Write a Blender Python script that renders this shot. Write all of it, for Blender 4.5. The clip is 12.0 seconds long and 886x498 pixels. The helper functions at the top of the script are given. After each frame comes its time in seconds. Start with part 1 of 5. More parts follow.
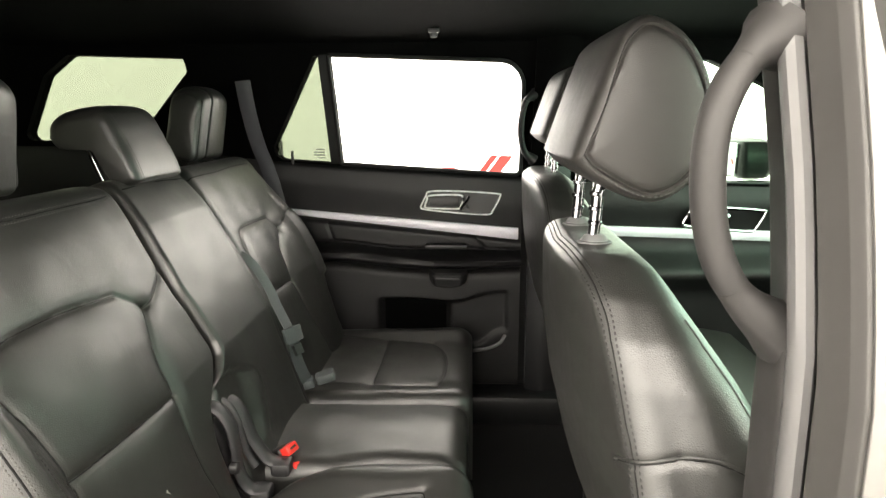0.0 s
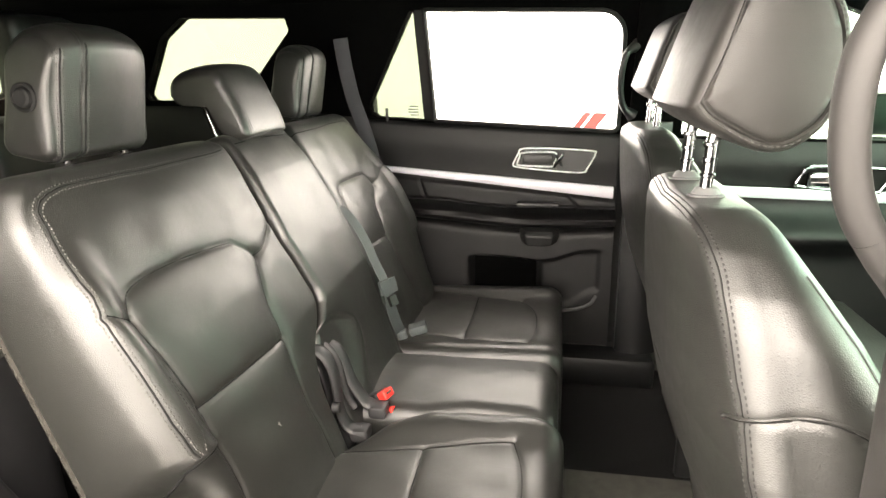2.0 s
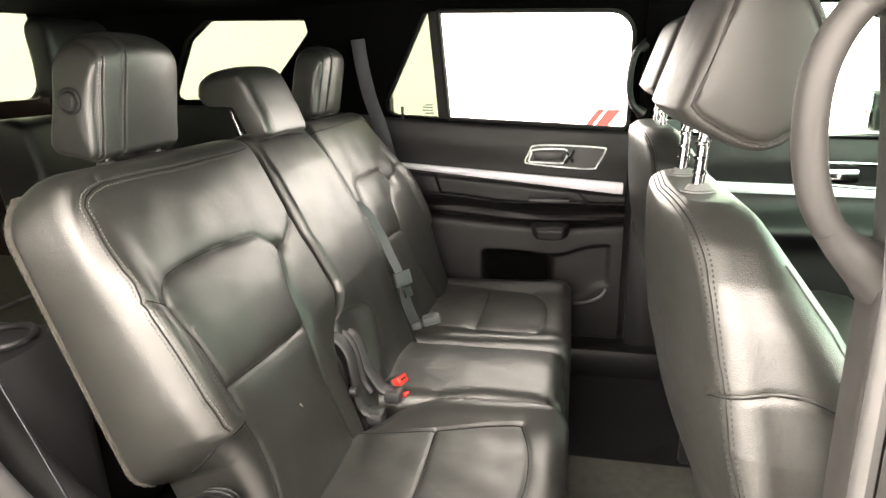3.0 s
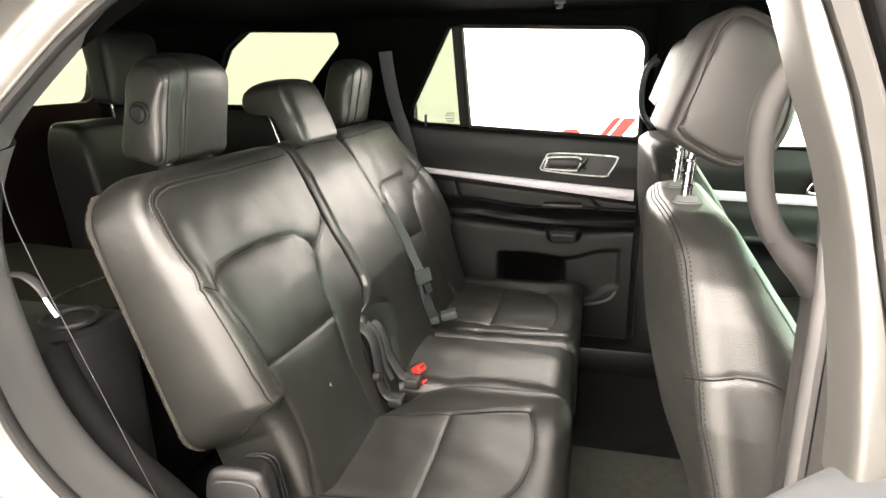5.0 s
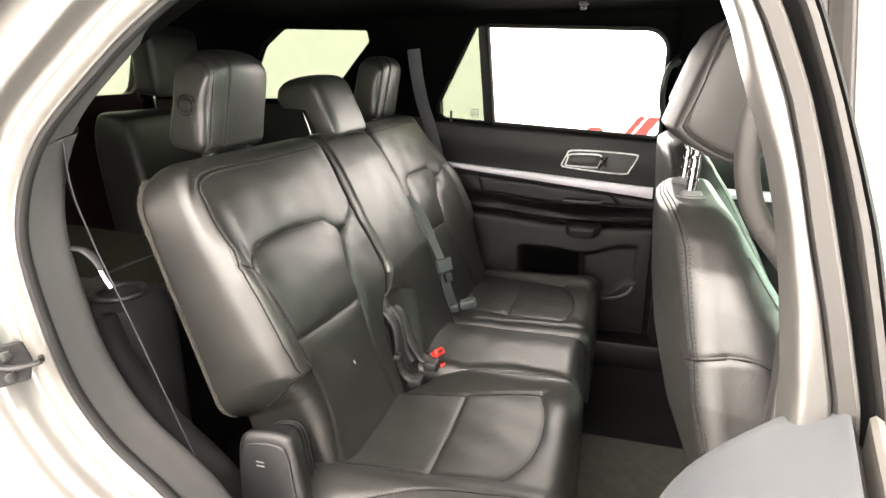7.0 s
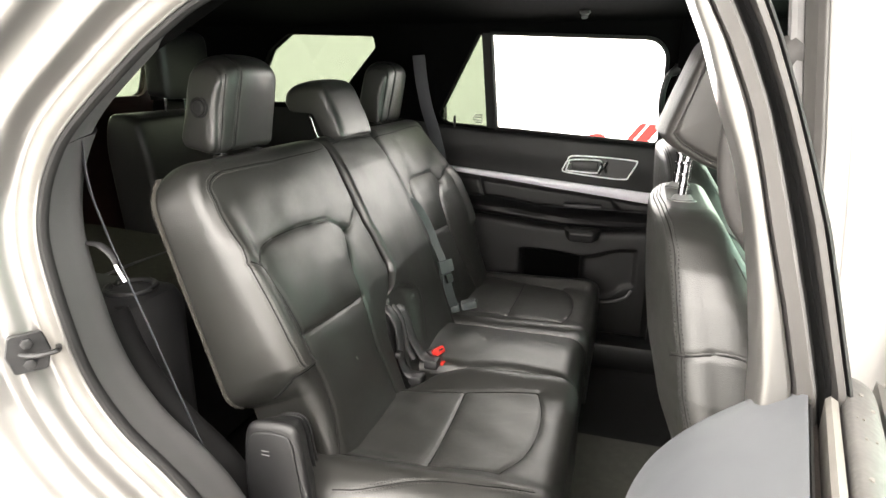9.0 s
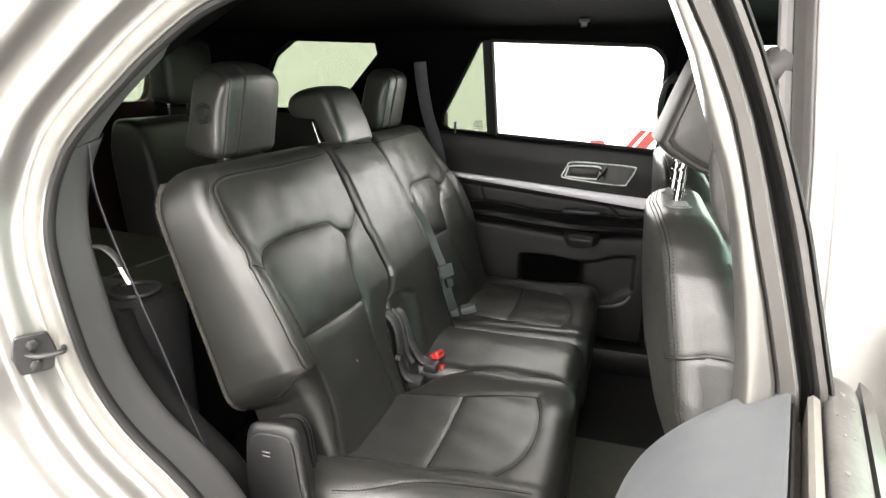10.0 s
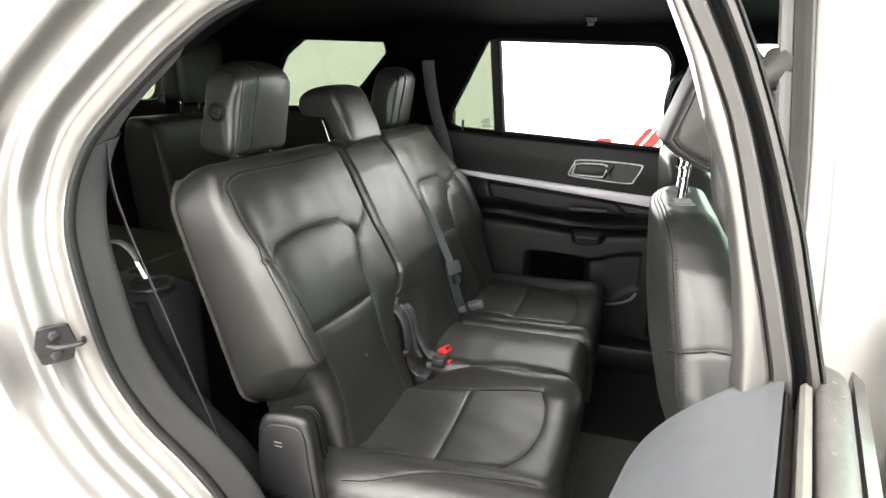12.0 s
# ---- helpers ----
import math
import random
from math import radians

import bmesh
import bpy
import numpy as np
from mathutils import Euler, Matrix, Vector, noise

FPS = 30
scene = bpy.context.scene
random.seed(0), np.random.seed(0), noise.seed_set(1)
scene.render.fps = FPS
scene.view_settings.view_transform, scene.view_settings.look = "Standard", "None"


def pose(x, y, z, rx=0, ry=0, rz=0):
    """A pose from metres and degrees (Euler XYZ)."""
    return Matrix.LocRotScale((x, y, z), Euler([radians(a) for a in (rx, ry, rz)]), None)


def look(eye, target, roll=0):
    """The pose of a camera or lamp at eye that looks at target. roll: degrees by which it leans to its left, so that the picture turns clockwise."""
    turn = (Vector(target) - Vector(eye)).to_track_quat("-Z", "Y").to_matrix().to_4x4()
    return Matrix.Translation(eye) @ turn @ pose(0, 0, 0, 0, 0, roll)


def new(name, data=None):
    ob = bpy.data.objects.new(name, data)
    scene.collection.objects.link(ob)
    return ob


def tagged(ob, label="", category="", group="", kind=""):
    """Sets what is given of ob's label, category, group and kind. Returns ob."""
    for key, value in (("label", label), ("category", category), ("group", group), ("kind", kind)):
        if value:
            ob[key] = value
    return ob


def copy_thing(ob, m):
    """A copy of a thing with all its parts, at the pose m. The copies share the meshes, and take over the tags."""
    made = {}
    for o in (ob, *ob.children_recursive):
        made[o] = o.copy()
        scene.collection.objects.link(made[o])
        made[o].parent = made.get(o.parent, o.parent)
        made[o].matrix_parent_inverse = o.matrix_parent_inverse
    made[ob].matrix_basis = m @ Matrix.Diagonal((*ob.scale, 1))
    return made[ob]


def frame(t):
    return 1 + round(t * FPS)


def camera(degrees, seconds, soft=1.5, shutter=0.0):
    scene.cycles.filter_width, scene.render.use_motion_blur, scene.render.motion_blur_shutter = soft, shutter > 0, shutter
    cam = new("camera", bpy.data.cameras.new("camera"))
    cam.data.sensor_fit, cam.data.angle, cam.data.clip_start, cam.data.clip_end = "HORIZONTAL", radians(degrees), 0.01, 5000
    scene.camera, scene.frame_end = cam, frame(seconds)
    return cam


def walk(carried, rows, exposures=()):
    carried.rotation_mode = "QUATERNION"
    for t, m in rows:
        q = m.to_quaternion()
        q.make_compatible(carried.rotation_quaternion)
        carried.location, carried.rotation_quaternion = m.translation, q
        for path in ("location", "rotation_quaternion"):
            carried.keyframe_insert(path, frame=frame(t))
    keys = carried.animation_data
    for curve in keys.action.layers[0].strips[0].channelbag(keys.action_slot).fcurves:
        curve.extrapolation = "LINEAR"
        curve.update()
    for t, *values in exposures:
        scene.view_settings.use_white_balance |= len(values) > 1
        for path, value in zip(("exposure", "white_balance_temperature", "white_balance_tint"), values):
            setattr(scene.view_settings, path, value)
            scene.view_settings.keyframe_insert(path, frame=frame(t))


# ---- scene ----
from mathutils.bvhtree import BVHTree

cam = camera(73.5, 12.0)
PATH = [
    (0, (0.076, -0.031, 1.354), (-0.015, 1.916, 0.903), -0.3),
    (0.5, (0.031, 0.024, 1.337), (-0.146, 1.95, 0.826), -0.0),
    (1, (0.031, 0.011, 1.334), (-0.244, 1.915, 0.788), -0.8),
    (1.5, (0.042, -0.017, 1.337), (-0.289, 1.874, 0.775), -1.0),
    (2, (0.054, -0.043, 1.342), (-0.314, 1.838, 0.771), -1.3),
    (2.5, (0.067, -0.071, 1.347), (-0.327, 1.803, 0.771), -1.6),
    (3, (0.074, -0.101, 1.354), (-0.346, 1.765, 0.771), -1.6),
    (3.5, (0.079, -0.132, 1.362), (-0.36, 1.729, 0.774), -1.5),
    (5.5, (0.109, -0.233, 1.387), (-0.396, 1.615, 0.812), -0.7),
    (6, (0.115, -0.249, 1.386), (-0.416, 1.59, 0.804), -0.5),
    (6.5, (0.12, -0.267, 1.387), (-0.421, 1.568, 0.803), -0.3),
    (7, (0.13, -0.283, 1.389), (-0.43, 1.545, 0.802), -0.2),
    (9, (0.147, -0.322, 1.392), (-0.425, 1.507, 0.82), 0.4),
    (9.5, (0.15, -0.331, 1.394), (-0.415, 1.504, 0.834), 0.6),
    (10, (0.155, -0.337, 1.395), (-0.422, 1.496, 0.84), 0.6),
    (10.5, (0.16, -0.343, 1.397), (-0.427, 1.486, 0.839), 0.6),
    (11, (0.16, -0.348, 1.397), (-0.429, 1.479, 0.837), 0.8),
    (11.5, (0.161, -0.355, 1.399), (-0.427, 1.471, 0.835), 0.7),
    (12, (0.16, -0.36, 1.398), (-0.438, 1.464, 0.836), 0.6),
]
EXPOSURES = [(0, 1.16, 7150, 11), (0.5, 1.76, 7250, 13), (1, 1.83, 7350, 14), (2.5, 1.85, 7350, 14), (5.5, 1.53, 7250, 15), (7, 1.47, 7150, 15), (9, 1.20, 6850, 12), (12, 1.0, 6600, 11)]
walk(cam, [(t, look(eye, target, roll)) for t, eye, target, roll in PATH], EXPOSURES)

# ---- light: a white photo booth with ceiling panels; its walls glow as added fill ----
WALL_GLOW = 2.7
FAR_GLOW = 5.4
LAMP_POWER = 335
world = bpy.data.worlds.new("booth_air")
world.use_nodes = True
world.node_tree.nodes["Background"].inputs[0].default_value = (1, 1, 1, 1)
world.node_tree.nodes["Background"].inputs[1].default_value = 0.3
scene.world = world


def area_lamp(name, place, target, sx, sy, power, colour):
    data = bpy.data.lights.new(name, "AREA")
    data.shape, data.size, data.size_y, data.energy, data.color = "RECTANGLE", sx, sy, power, colour
    ob = new(name, data)
    ob.matrix_basis = look(place, target)
    return ob


area_lamp("ceiling_panel_lamp", (-0.5, -1.7, 3.1), (-0.5, -1.7, 0), 8.0, 3.0, LAMP_POWER, (1.0, 0.98, 0.95))
area_lamp("ceiling_panel_lamp", (-0.5, 2.9, 3.1), (-0.5, 2.9, 0), 6.0, 0.5, LAMP_POWER * 0.08, (1.0, 0.98, 0.95))

# ---- materials ----


def material(name, base, rough=0.5, metal=0.0, var=0.15, var_scale=6.0, fine=0.0, fine_scale=300.0, cells=0.0, cell_scale=700.0,
             coat=0.0, spec=0.5, stain=None, glow=0.0, sheen=0.0, wrinkle=0.0, rough_var=0.08):
    m = bpy.data.materials.new(name)
    m.use_nodes = True
    nt = m.node_tree
    b = nt.nodes["Principled BSDF"]
    b.inputs["Roughness"].default_value, b.inputs["Metallic"].default_value = rough, metal
    b.inputs["Coat Weight"].default_value, b.inputs["Specular IOR Level"].default_value = coat, spec
    b.inputs["Coat Roughness"].default_value = 0.06
    b.inputs["Sheen Weight"].default_value = sheen
    co = nt.nodes.new("ShaderNodeTexCoord")
    n1 = nt.nodes.new("ShaderNodeTexNoise")
    n1.inputs["Scale"].default_value, n1.inputs["Detail"].default_value = var_scale, 6
    nt.links.new(co.outputs["Object"], n1.inputs["Vector"])
    ramp = nt.nodes.new("ShaderNodeMix")
    ramp.data_type = "RGBA"
    lo = tuple(c * (1 - var) for c in base)
    hi = stain or tuple(min(1, c * (1 + var)) for c in base)
    ramp.inputs["A"].default_value, ramp.inputs["B"].default_value = (*lo, 1), (*hi, 1)
    nt.links.new(n1.outputs["Fac"], ramp.inputs["Factor"])
    nt.links.new(ramp.outputs["Result"], b.inputs["Base Color"])
    rr = nt.nodes.new("ShaderNodeMapRange")
    rr.inputs["To Min"].default_value, rr.inputs["To Max"].default_value = max(0.02, rough - rough_var), rough + rough_var
    n2 = nt.nodes.new("ShaderNodeTexNoise")
    n2.inputs["Scale"].default_value, n2.inputs["Detail"].default_value = var_scale * 4, 4
    nt.links.new(co.outputs["Object"], n2.inputs["Vector"])
    nt.links.new(n2.outputs["Fac"], rr.inputs["Value"])
    nt.links.new(rr.outputs["Result"], b.inputs["Roughness"])
    last = None

    def bump(out, strength, dist):
        nonlocal last
        bp = nt.nodes.new("ShaderNodeBump")
        bp.inputs["Strength"].default_value, bp.inputs["Distance"].default_value = strength, dist
        nt.links.new(out, bp.inputs["Height"])
        if last:
            nt.links.new(last, bp.inputs["Normal"])
        last = bp.outputs["Normal"]
    if wrinkle:
        w = nt.nodes.new("ShaderNodeTexNoise")
        w.inputs["Scale"].default_value, w.inputs["Detail"].default_value, w.inputs["Distortion"].default_value = 14, 3, 0.6
        nt.links.new(co.outputs["Object"], w.inputs["Vector"])
        bump(w.outputs["Fac"], wrinkle, 0.02)
    if cells:
        v = nt.nodes.new("ShaderNodeTexVoronoi")
        v.feature = "DISTANCE_TO_EDGE"
        v.inputs["Scale"].default_value = cell_scale
        nt.links.new(co.outputs["Object"], v.inputs["Vector"])
        bump(v.outputs["Distance"], cells, 0.0006)
    if fine:
        f = nt.nodes.new("ShaderNodeTexNoise")
        f.inputs["Scale"].default_value, f.inputs["Detail"].default_value = fine_scale, 3
        nt.links.new(co.outputs["Object"], f.inputs["Vector"])
        bump(f.outputs["Fac"], fine, 0.001)
    if last:
        nt.links.new(last, b.inputs["Normal"])
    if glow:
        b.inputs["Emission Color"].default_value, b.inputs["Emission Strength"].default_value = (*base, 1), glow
    return m


def pane_material(name, tint):
    m = bpy.data.materials.new(name)
    m.use_nodes = True
    nt = m.node_tree
    nt.nodes.remove(nt.nodes["Principled BSDF"])
    tr, gl, mx = nt.nodes.new("ShaderNodeBsdfTransparent"), nt.nodes.new("ShaderNodeBsdfGlossy"), nt.nodes.new("ShaderNodeMixShader")
    fr, power, gain = nt.nodes.new("ShaderNodeLayerWeight"), nt.nodes.new("ShaderNodeMath"), nt.nodes.new("ShaderNodeMath")
    fr.inputs["Blend"].default_value = 0.5
    power.operation, gain.operation = "POWER", "MULTIPLY_ADD"
    power.inputs[1].default_value, gain.inputs[1].default_value, gain.inputs[2].default_value = 4.0, 0.7, 0.03
    nt.links.new(fr.outputs["Facing"], power.inputs[0])
    nt.links.new(power.outputs[0], gain.inputs[0])
    tr.inputs["Color"].default_value = (*tint, 1)
    gl.inputs["Roughness"].default_value = 0.02
    nt.links.new(gain.outputs[0], mx.inputs["Fac"])
    nt.links.new(tr.outputs[0], mx.inputs[1])
    nt.links.new(gl.outputs[0], mx.inputs[2])
    nt.links.new(mx.outputs[0], nt.nodes["Material Output"].inputs["Surface"])
    return m


LEATHER = material("black_leather", (0.0145, 0.0145, 0.0132), 0.365, coat=0.0, var=0.2, var_scale=14, cells=0.75, cell_scale=400, wrinkle=0.06, fine=0.10, fine_scale=70, rough_var=0.06, spec=0.76)
LEATHER_MATT = material("matt_grained_leather", (0.017, 0.0158, 0.0145), 0.50, var=0.2, var_scale=12, cells=0.42, cell_scale=650, wrinkle=0.05, fine=0.10, fine_scale=70, rough_var=0.08, spec=0.52)
LEATHER_DARK = material("dark_vinyl", (0.010, 0.010, 0.010), 0.45, cells=0.3, cell_scale=500, wrinkle=0.06)
CARPET = material("black_carpet", (0.0022, 0.0022, 0.0022), 0.95, var=0.5, var_scale=60, fine=0.9, fine_scale=500, spec=0.1, sheen=0.05)
CARPET_RIM = material("brown_grey_carpet_edge", (0.046, 0.043, 0.038), 0.95, var=0.5, var_scale=80, fine=0.9, fine_scale=500, spec=0.1)
OLIVE = material("olive_grey_carpet", (0.040, 0.041, 0.030), 0.9, var=0.4, var_scale=70, fine=0.8, fine_scale=500, spec=0.15)
# The red-brown holds the reddish glow at the tail, put into the lining's colour.
TAIL_BROWN = material("red_glow_lining", (0.030, 0.0125, 0.0095), 0.5, var=0.35, var_scale=5, fine=0.2, fine_scale=300)
MAT_CLOTH = material("floor_mat_carpet", (0.036, 0.034, 0.028), 0.95, var=0.5, var_scale=40, fine=0.9, fine_scale=400, spec=0.1, sheen=0.2)
TRIM = material("grained_black_plastic", (0.0075, 0.0075, 0.008), 0.45, var=0.2, var_scale=12, cells=0.25, cell_scale=800)
TRIM_GREY = material("grained_charcoal_plastic", (0.080, 0.080, 0.081), 0.55, var=0.18, var_scale=10, cells=0.3, cell_scale=900, fine=0.1)
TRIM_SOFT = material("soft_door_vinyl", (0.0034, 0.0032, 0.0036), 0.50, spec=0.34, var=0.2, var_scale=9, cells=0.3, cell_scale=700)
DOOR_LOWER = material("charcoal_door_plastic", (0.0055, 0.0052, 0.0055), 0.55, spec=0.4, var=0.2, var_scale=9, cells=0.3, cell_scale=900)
HANDLE_GREY = material("warm_grey_plastic", (0.021, 0.0197, 0.019), 0.55, spec=0.35, var=0.10, var_scale=10, cells=0.3, cell_scale=1100)
# Lit copy of the door vinyl: the light on the open door is in the colour.
DOOR_GREY = material("door_trim_lit_vinyl", (0.068, 0.072, 0.078), 0.52, var=0.08, var_scale=8, cells=0.25, cell_scale=800)
HEADLINER = material("black_headliner_cloth", (0.0016, 0.0016, 0.0016), 0.95, var=0.3, var_scale=30, fine=0.5, fine_scale=700, spec=0.03)
PAINT = material("white_car_paint", (0.155, 0.151, 0.144), 0.28, metal=0.6, var=0.008, var_scale=3, coat=0.35, rough_var=0.0)
# Near-black for thin tubes laid in seams and creases as their shade.
SEAM_DARK = material("seam_shade", (0.006, 0.006, 0.006), 0.8, spec=0.2)
RUBBER = material("black_rubber_seal", (0.008, 0.008, 0.008), 0.7, spec=0.3, var=0.3, var_scale=30)
RUBBER_GREY = material("grey_rubber_lip", (0.07, 0.068, 0.068), 0.5, var=0.12, var_scale=20)
TAUPE = material("taupe_seal_and_dim_paint", (0.038, 0.036, 0.034), 0.5, var=0.12, var_scale=20)
SILVER = material("satin_silver_trim", (0.70, 0.68, 0.74), 0.42, metal=0.12, var=0.04, var_scale=15)
BRIGHT = material("bright_satin_ring", (0.92, 0.92, 0.93), 0.28, metal=0.15, var=0.03, var_scale=20)
CHROME = material("polished_chrome", (0.32, 0.32, 0.33), 0.10, metal=1.0, var=0.03, var_scale=20, rough_var=0.03)
STITCH_DARK = material("dark_grey_thread", (0.012, 0.012, 0.012), 0.8, var=0.2, var_scale=200)
STRIKER = material("blackened_steel", (0.045, 0.045, 0.046), 0.4, metal=0.7, var=0.4, var_scale=60)
CONSOLE = material("console_plastic", (0.022, 0.022, 0.023), 0.5, var=0.2, var_scale=12, cells=0.25, cell_scale=800)
STITCH = material("grey_thread", (0.05, 0.049, 0.046), 0.8, var=0.3, var_scale=200)
BELT = material("grey_belt_webbing", (0.046, 0.054, 0.055), 0.6, var=0.15, var_scale=30, fine=0.5, fine_scale=900)
BELT_BLACK = material("black_belt_webbing", (0.028, 0.028, 0.034), 0.6, var=0.2, var_scale=30, fine=0.5, fine_scale=900)
RED = material("red_plastic", (0.62, 0.030, 0.022), 0.35, var=0.1, var_scale=30)
RED_PAINT = material("red_wall_paint", (0.60, 0.035, 0.03), 0.6, var=0.06, var_scale=5)
MARK = material("pale_print", (0.26, 0.26, 0.245), 0.6)
# No lamps sit in these walls: their glow is added to light the cabin.
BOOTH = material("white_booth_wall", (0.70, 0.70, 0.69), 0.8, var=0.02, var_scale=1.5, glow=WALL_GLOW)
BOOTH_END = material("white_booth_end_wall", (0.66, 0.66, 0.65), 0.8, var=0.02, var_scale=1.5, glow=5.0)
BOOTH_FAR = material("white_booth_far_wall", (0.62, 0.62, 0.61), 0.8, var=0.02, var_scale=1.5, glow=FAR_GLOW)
BOOTH_FLOOR = material("pale_booth_floor", (0.62, 0.61, 0.59), 0.35, var=0.08, var_scale=2)
GLASS_DUSTY = material("dusty_metal_ledge", (0.075, 0.073, 0.070), 0.45, metal=0.0, var=0.45, var_scale=40, fine=0.3, fine_scale=220, rough_var=0.15)
SLOT = material("dusty_brown_felt", (0.035, 0.030, 0.027), 0.9, spec=0.2, var=0.5, var_scale=60, fine=0.6, fine_scale=300)
LIP_BEIGE = material("beige_rubber_lip", (0.13, 0.123, 0.112), 0.5, var=0.25, var_scale=40)
GLASS_GREEN = pane_material("green_privacy_glass", (0.262, 0.284, 0.240))
GLASS_FRONT = pane_material("green_tinted_glass", (0.75, 0.86, 0.79))
GLASS_SCREEN = pane_material("green_screen_glass", (0.50, 0.80, 0.67))

# ---- mesh helpers ----


def part(name, geo, mat, parent=None, label="", smooth=True, angle=35):
    """Links (verts, faces), in world metres, as one mesh object under a thing or part."""
    verts, faces = geo
    me = bpy.data.meshes.new(name)
    me.from_pydata([tuple(map(float, v)) for v in verts], [], [tuple(f) for f in faces])
    bm = bmesh.new()
    bm.from_mesh(me)
    bmesh.ops.recalc_face_normals(bm, faces=bm.faces)
    if smooth:
        lim = radians(angle)
        for f in bm.faces:
            f.smooth = True
        for e in bm.edges:
            e.smooth = e.is_boundary or e.calc_face_angle(3.0) < lim
    bm.to_mesh(me)
    bm.free()
    me.materials.append(mat)
    ob = new(name, me)
    if parent is not None:
        ob.parent = parent
        if parent.data is None:
            ob.matrix_parent_inverse = parent.matrix_basis.inverted()
    if label:
        ob["label"] = label
    return ob


def thing(name, place, label, category, group="", kind=""):
    e = new(name)
    e.matrix_basis = Matrix.Translation(place)
    e.empty_display_size = 0.05
    return tagged(e, label, category, group, kind)


def join(*geos):
    verts, faces = [], []
    for v, f in geos:
        k = len(verts)
        verts.extend(v)
        faces.extend([tuple(i + k for i in face) for face in f])
    return verts, faces


def loops(rows, close_ends=True):
    """A skin over closed loops of equal length."""
    arr = np.array(rows, float)
    s, n, _ = arr.shape
    faces = []
    for i in range(s - 1):
        for j in range(n):
            k = (j + 1) % n
            faces.append((i * n + j, i * n + k, (i + 1) * n + k, (i + 1) * n + j))
    verts = [tuple(v) for v in arr.reshape(-1, 3)]
    if close_ends:
        for i in (0, s - 1):
            c = len(verts)
            verts.append(tuple(arr[i].mean(0)))
            for j in range(n):
                faces.append((i * n + j, i * n + (j + 1) % n, c))
    return verts, faces


def sheet(fn, us, vs):
    """An open grid of fn(u, v)."""
    verts = [tuple(fn(u, v)) for u in us for v in vs]
    n = len(vs)
    faces = [(i * n + j, i * n + j + 1, (i + 1) * n + j + 1, (i + 1) * n + j) for i in range(len(us) - 1) for j in range(n - 1)]
    return verts, faces


def slab(fn, us, vs, back):
    """A closed plate: the grid fn(u, v) in front and its copy shifted by back behind."""
    a = np.array([[fn(u, v) for v in vs] for u in us], float)
    b = a + np.array(back, float)
    nu, nv = len(us), len(vs)
    verts = [tuple(p) for p in a.reshape(-1, 3)] + [tuple(p) for p in b.reshape(-1, 3)]
    k = nu * nv
    faces = []
    for i in range(nu - 1):
        for j in range(nv - 1):
            q = (i * nv + j, i * nv + j + 1, (i + 1) * nv + j + 1, (i + 1) * nv + j)
            faces.append(q)
            faces.append(tuple(k + x for x in reversed(q)))
    rim = [i * nv for i in range(nu)] + [(nu - 1) * nv + j for j in range(1, nv)] + [i * nv + nv - 1 for i in range(nu - 2, -1, -1)] + [j for j in range(nv - 2, 0, -1)]
    for a0, a1 in zip(rim, rim[1:] + rim[:1]):
        faces.append((a0, a1, k + a1, k + a0))
    return verts, faces


def smooth_path(points, n=8):
    """Catmull-Rom through points."""
    p = [Vector(q) for q in points]
    p = [p[0] * 2 - p[1]] + p + [p[-1] * 2 - p[-2]]
    out = []
    for i in range(1, len(p) - 2):
        for k in range(n):
            t = k / n
            out.append(0.5 * ((2 * p[i]) + (p[i + 1] - p[i - 1]) * t + (2 * p[i - 1] - 5 * p[i] + 4 * p[i + 1] - p[i + 2]) * t * t
                              + (3 * p[i] - p[i - 1] - 3 * p[i + 1] + p[i + 2]) * t ** 3))
    out.append(p[-2])
    return out


def tube(points, ra, rb=None, n=12, side=(0, 1, 0), cap=True, taper=None):
    """A tube of elliptic section: ra along side, rb across."""
    rb = rb or ra
    rows = []
    pts = [Vector(p) for p in points]
    s = Vector(side).normalized()
    for i, p in enumerate(pts):
        t = (pts[min(i + 1, len(pts) - 1)] - pts[max(i - 1, 0)]).normalized()
        a = (s - t * s.dot(t))
        if a.length < 1e-4:
            a = t.orthogonal()
        a.normalize()
        b = t.cross(a)
        k = taper(i / (len(pts) - 1)) if taper else 1
        rows.append([p + a * (ra * k * math.cos(2 * math.pi * j / n)) + b * (rb * k * math.sin(2 * math.pi * j / n)) for j in range(n)])
    return loops(rows, cap)


def ribbon(points, width, thick, side):
    """A flat strap."""
    rows = []
    pts = [Vector(p) for p in points]
    for i, p in enumerate(pts):
        t = (pts[min(i + 1, len(pts) - 1)] - pts[max(i - 1, 0)]).normalized()
        s = Vector(side)
        a = (s - t * s.dot(t)).normalized()
        b = t.cross(a)
        rows.append([p + a * x * width / 2 + b * y * thick / 2 for x, y in ((-1, -.6), (-.96, -1), (.96, -1), (1, -.6), (1, .6), (.96, 1), (-.96, 1), (-1, .6))])
    return loops(rows)


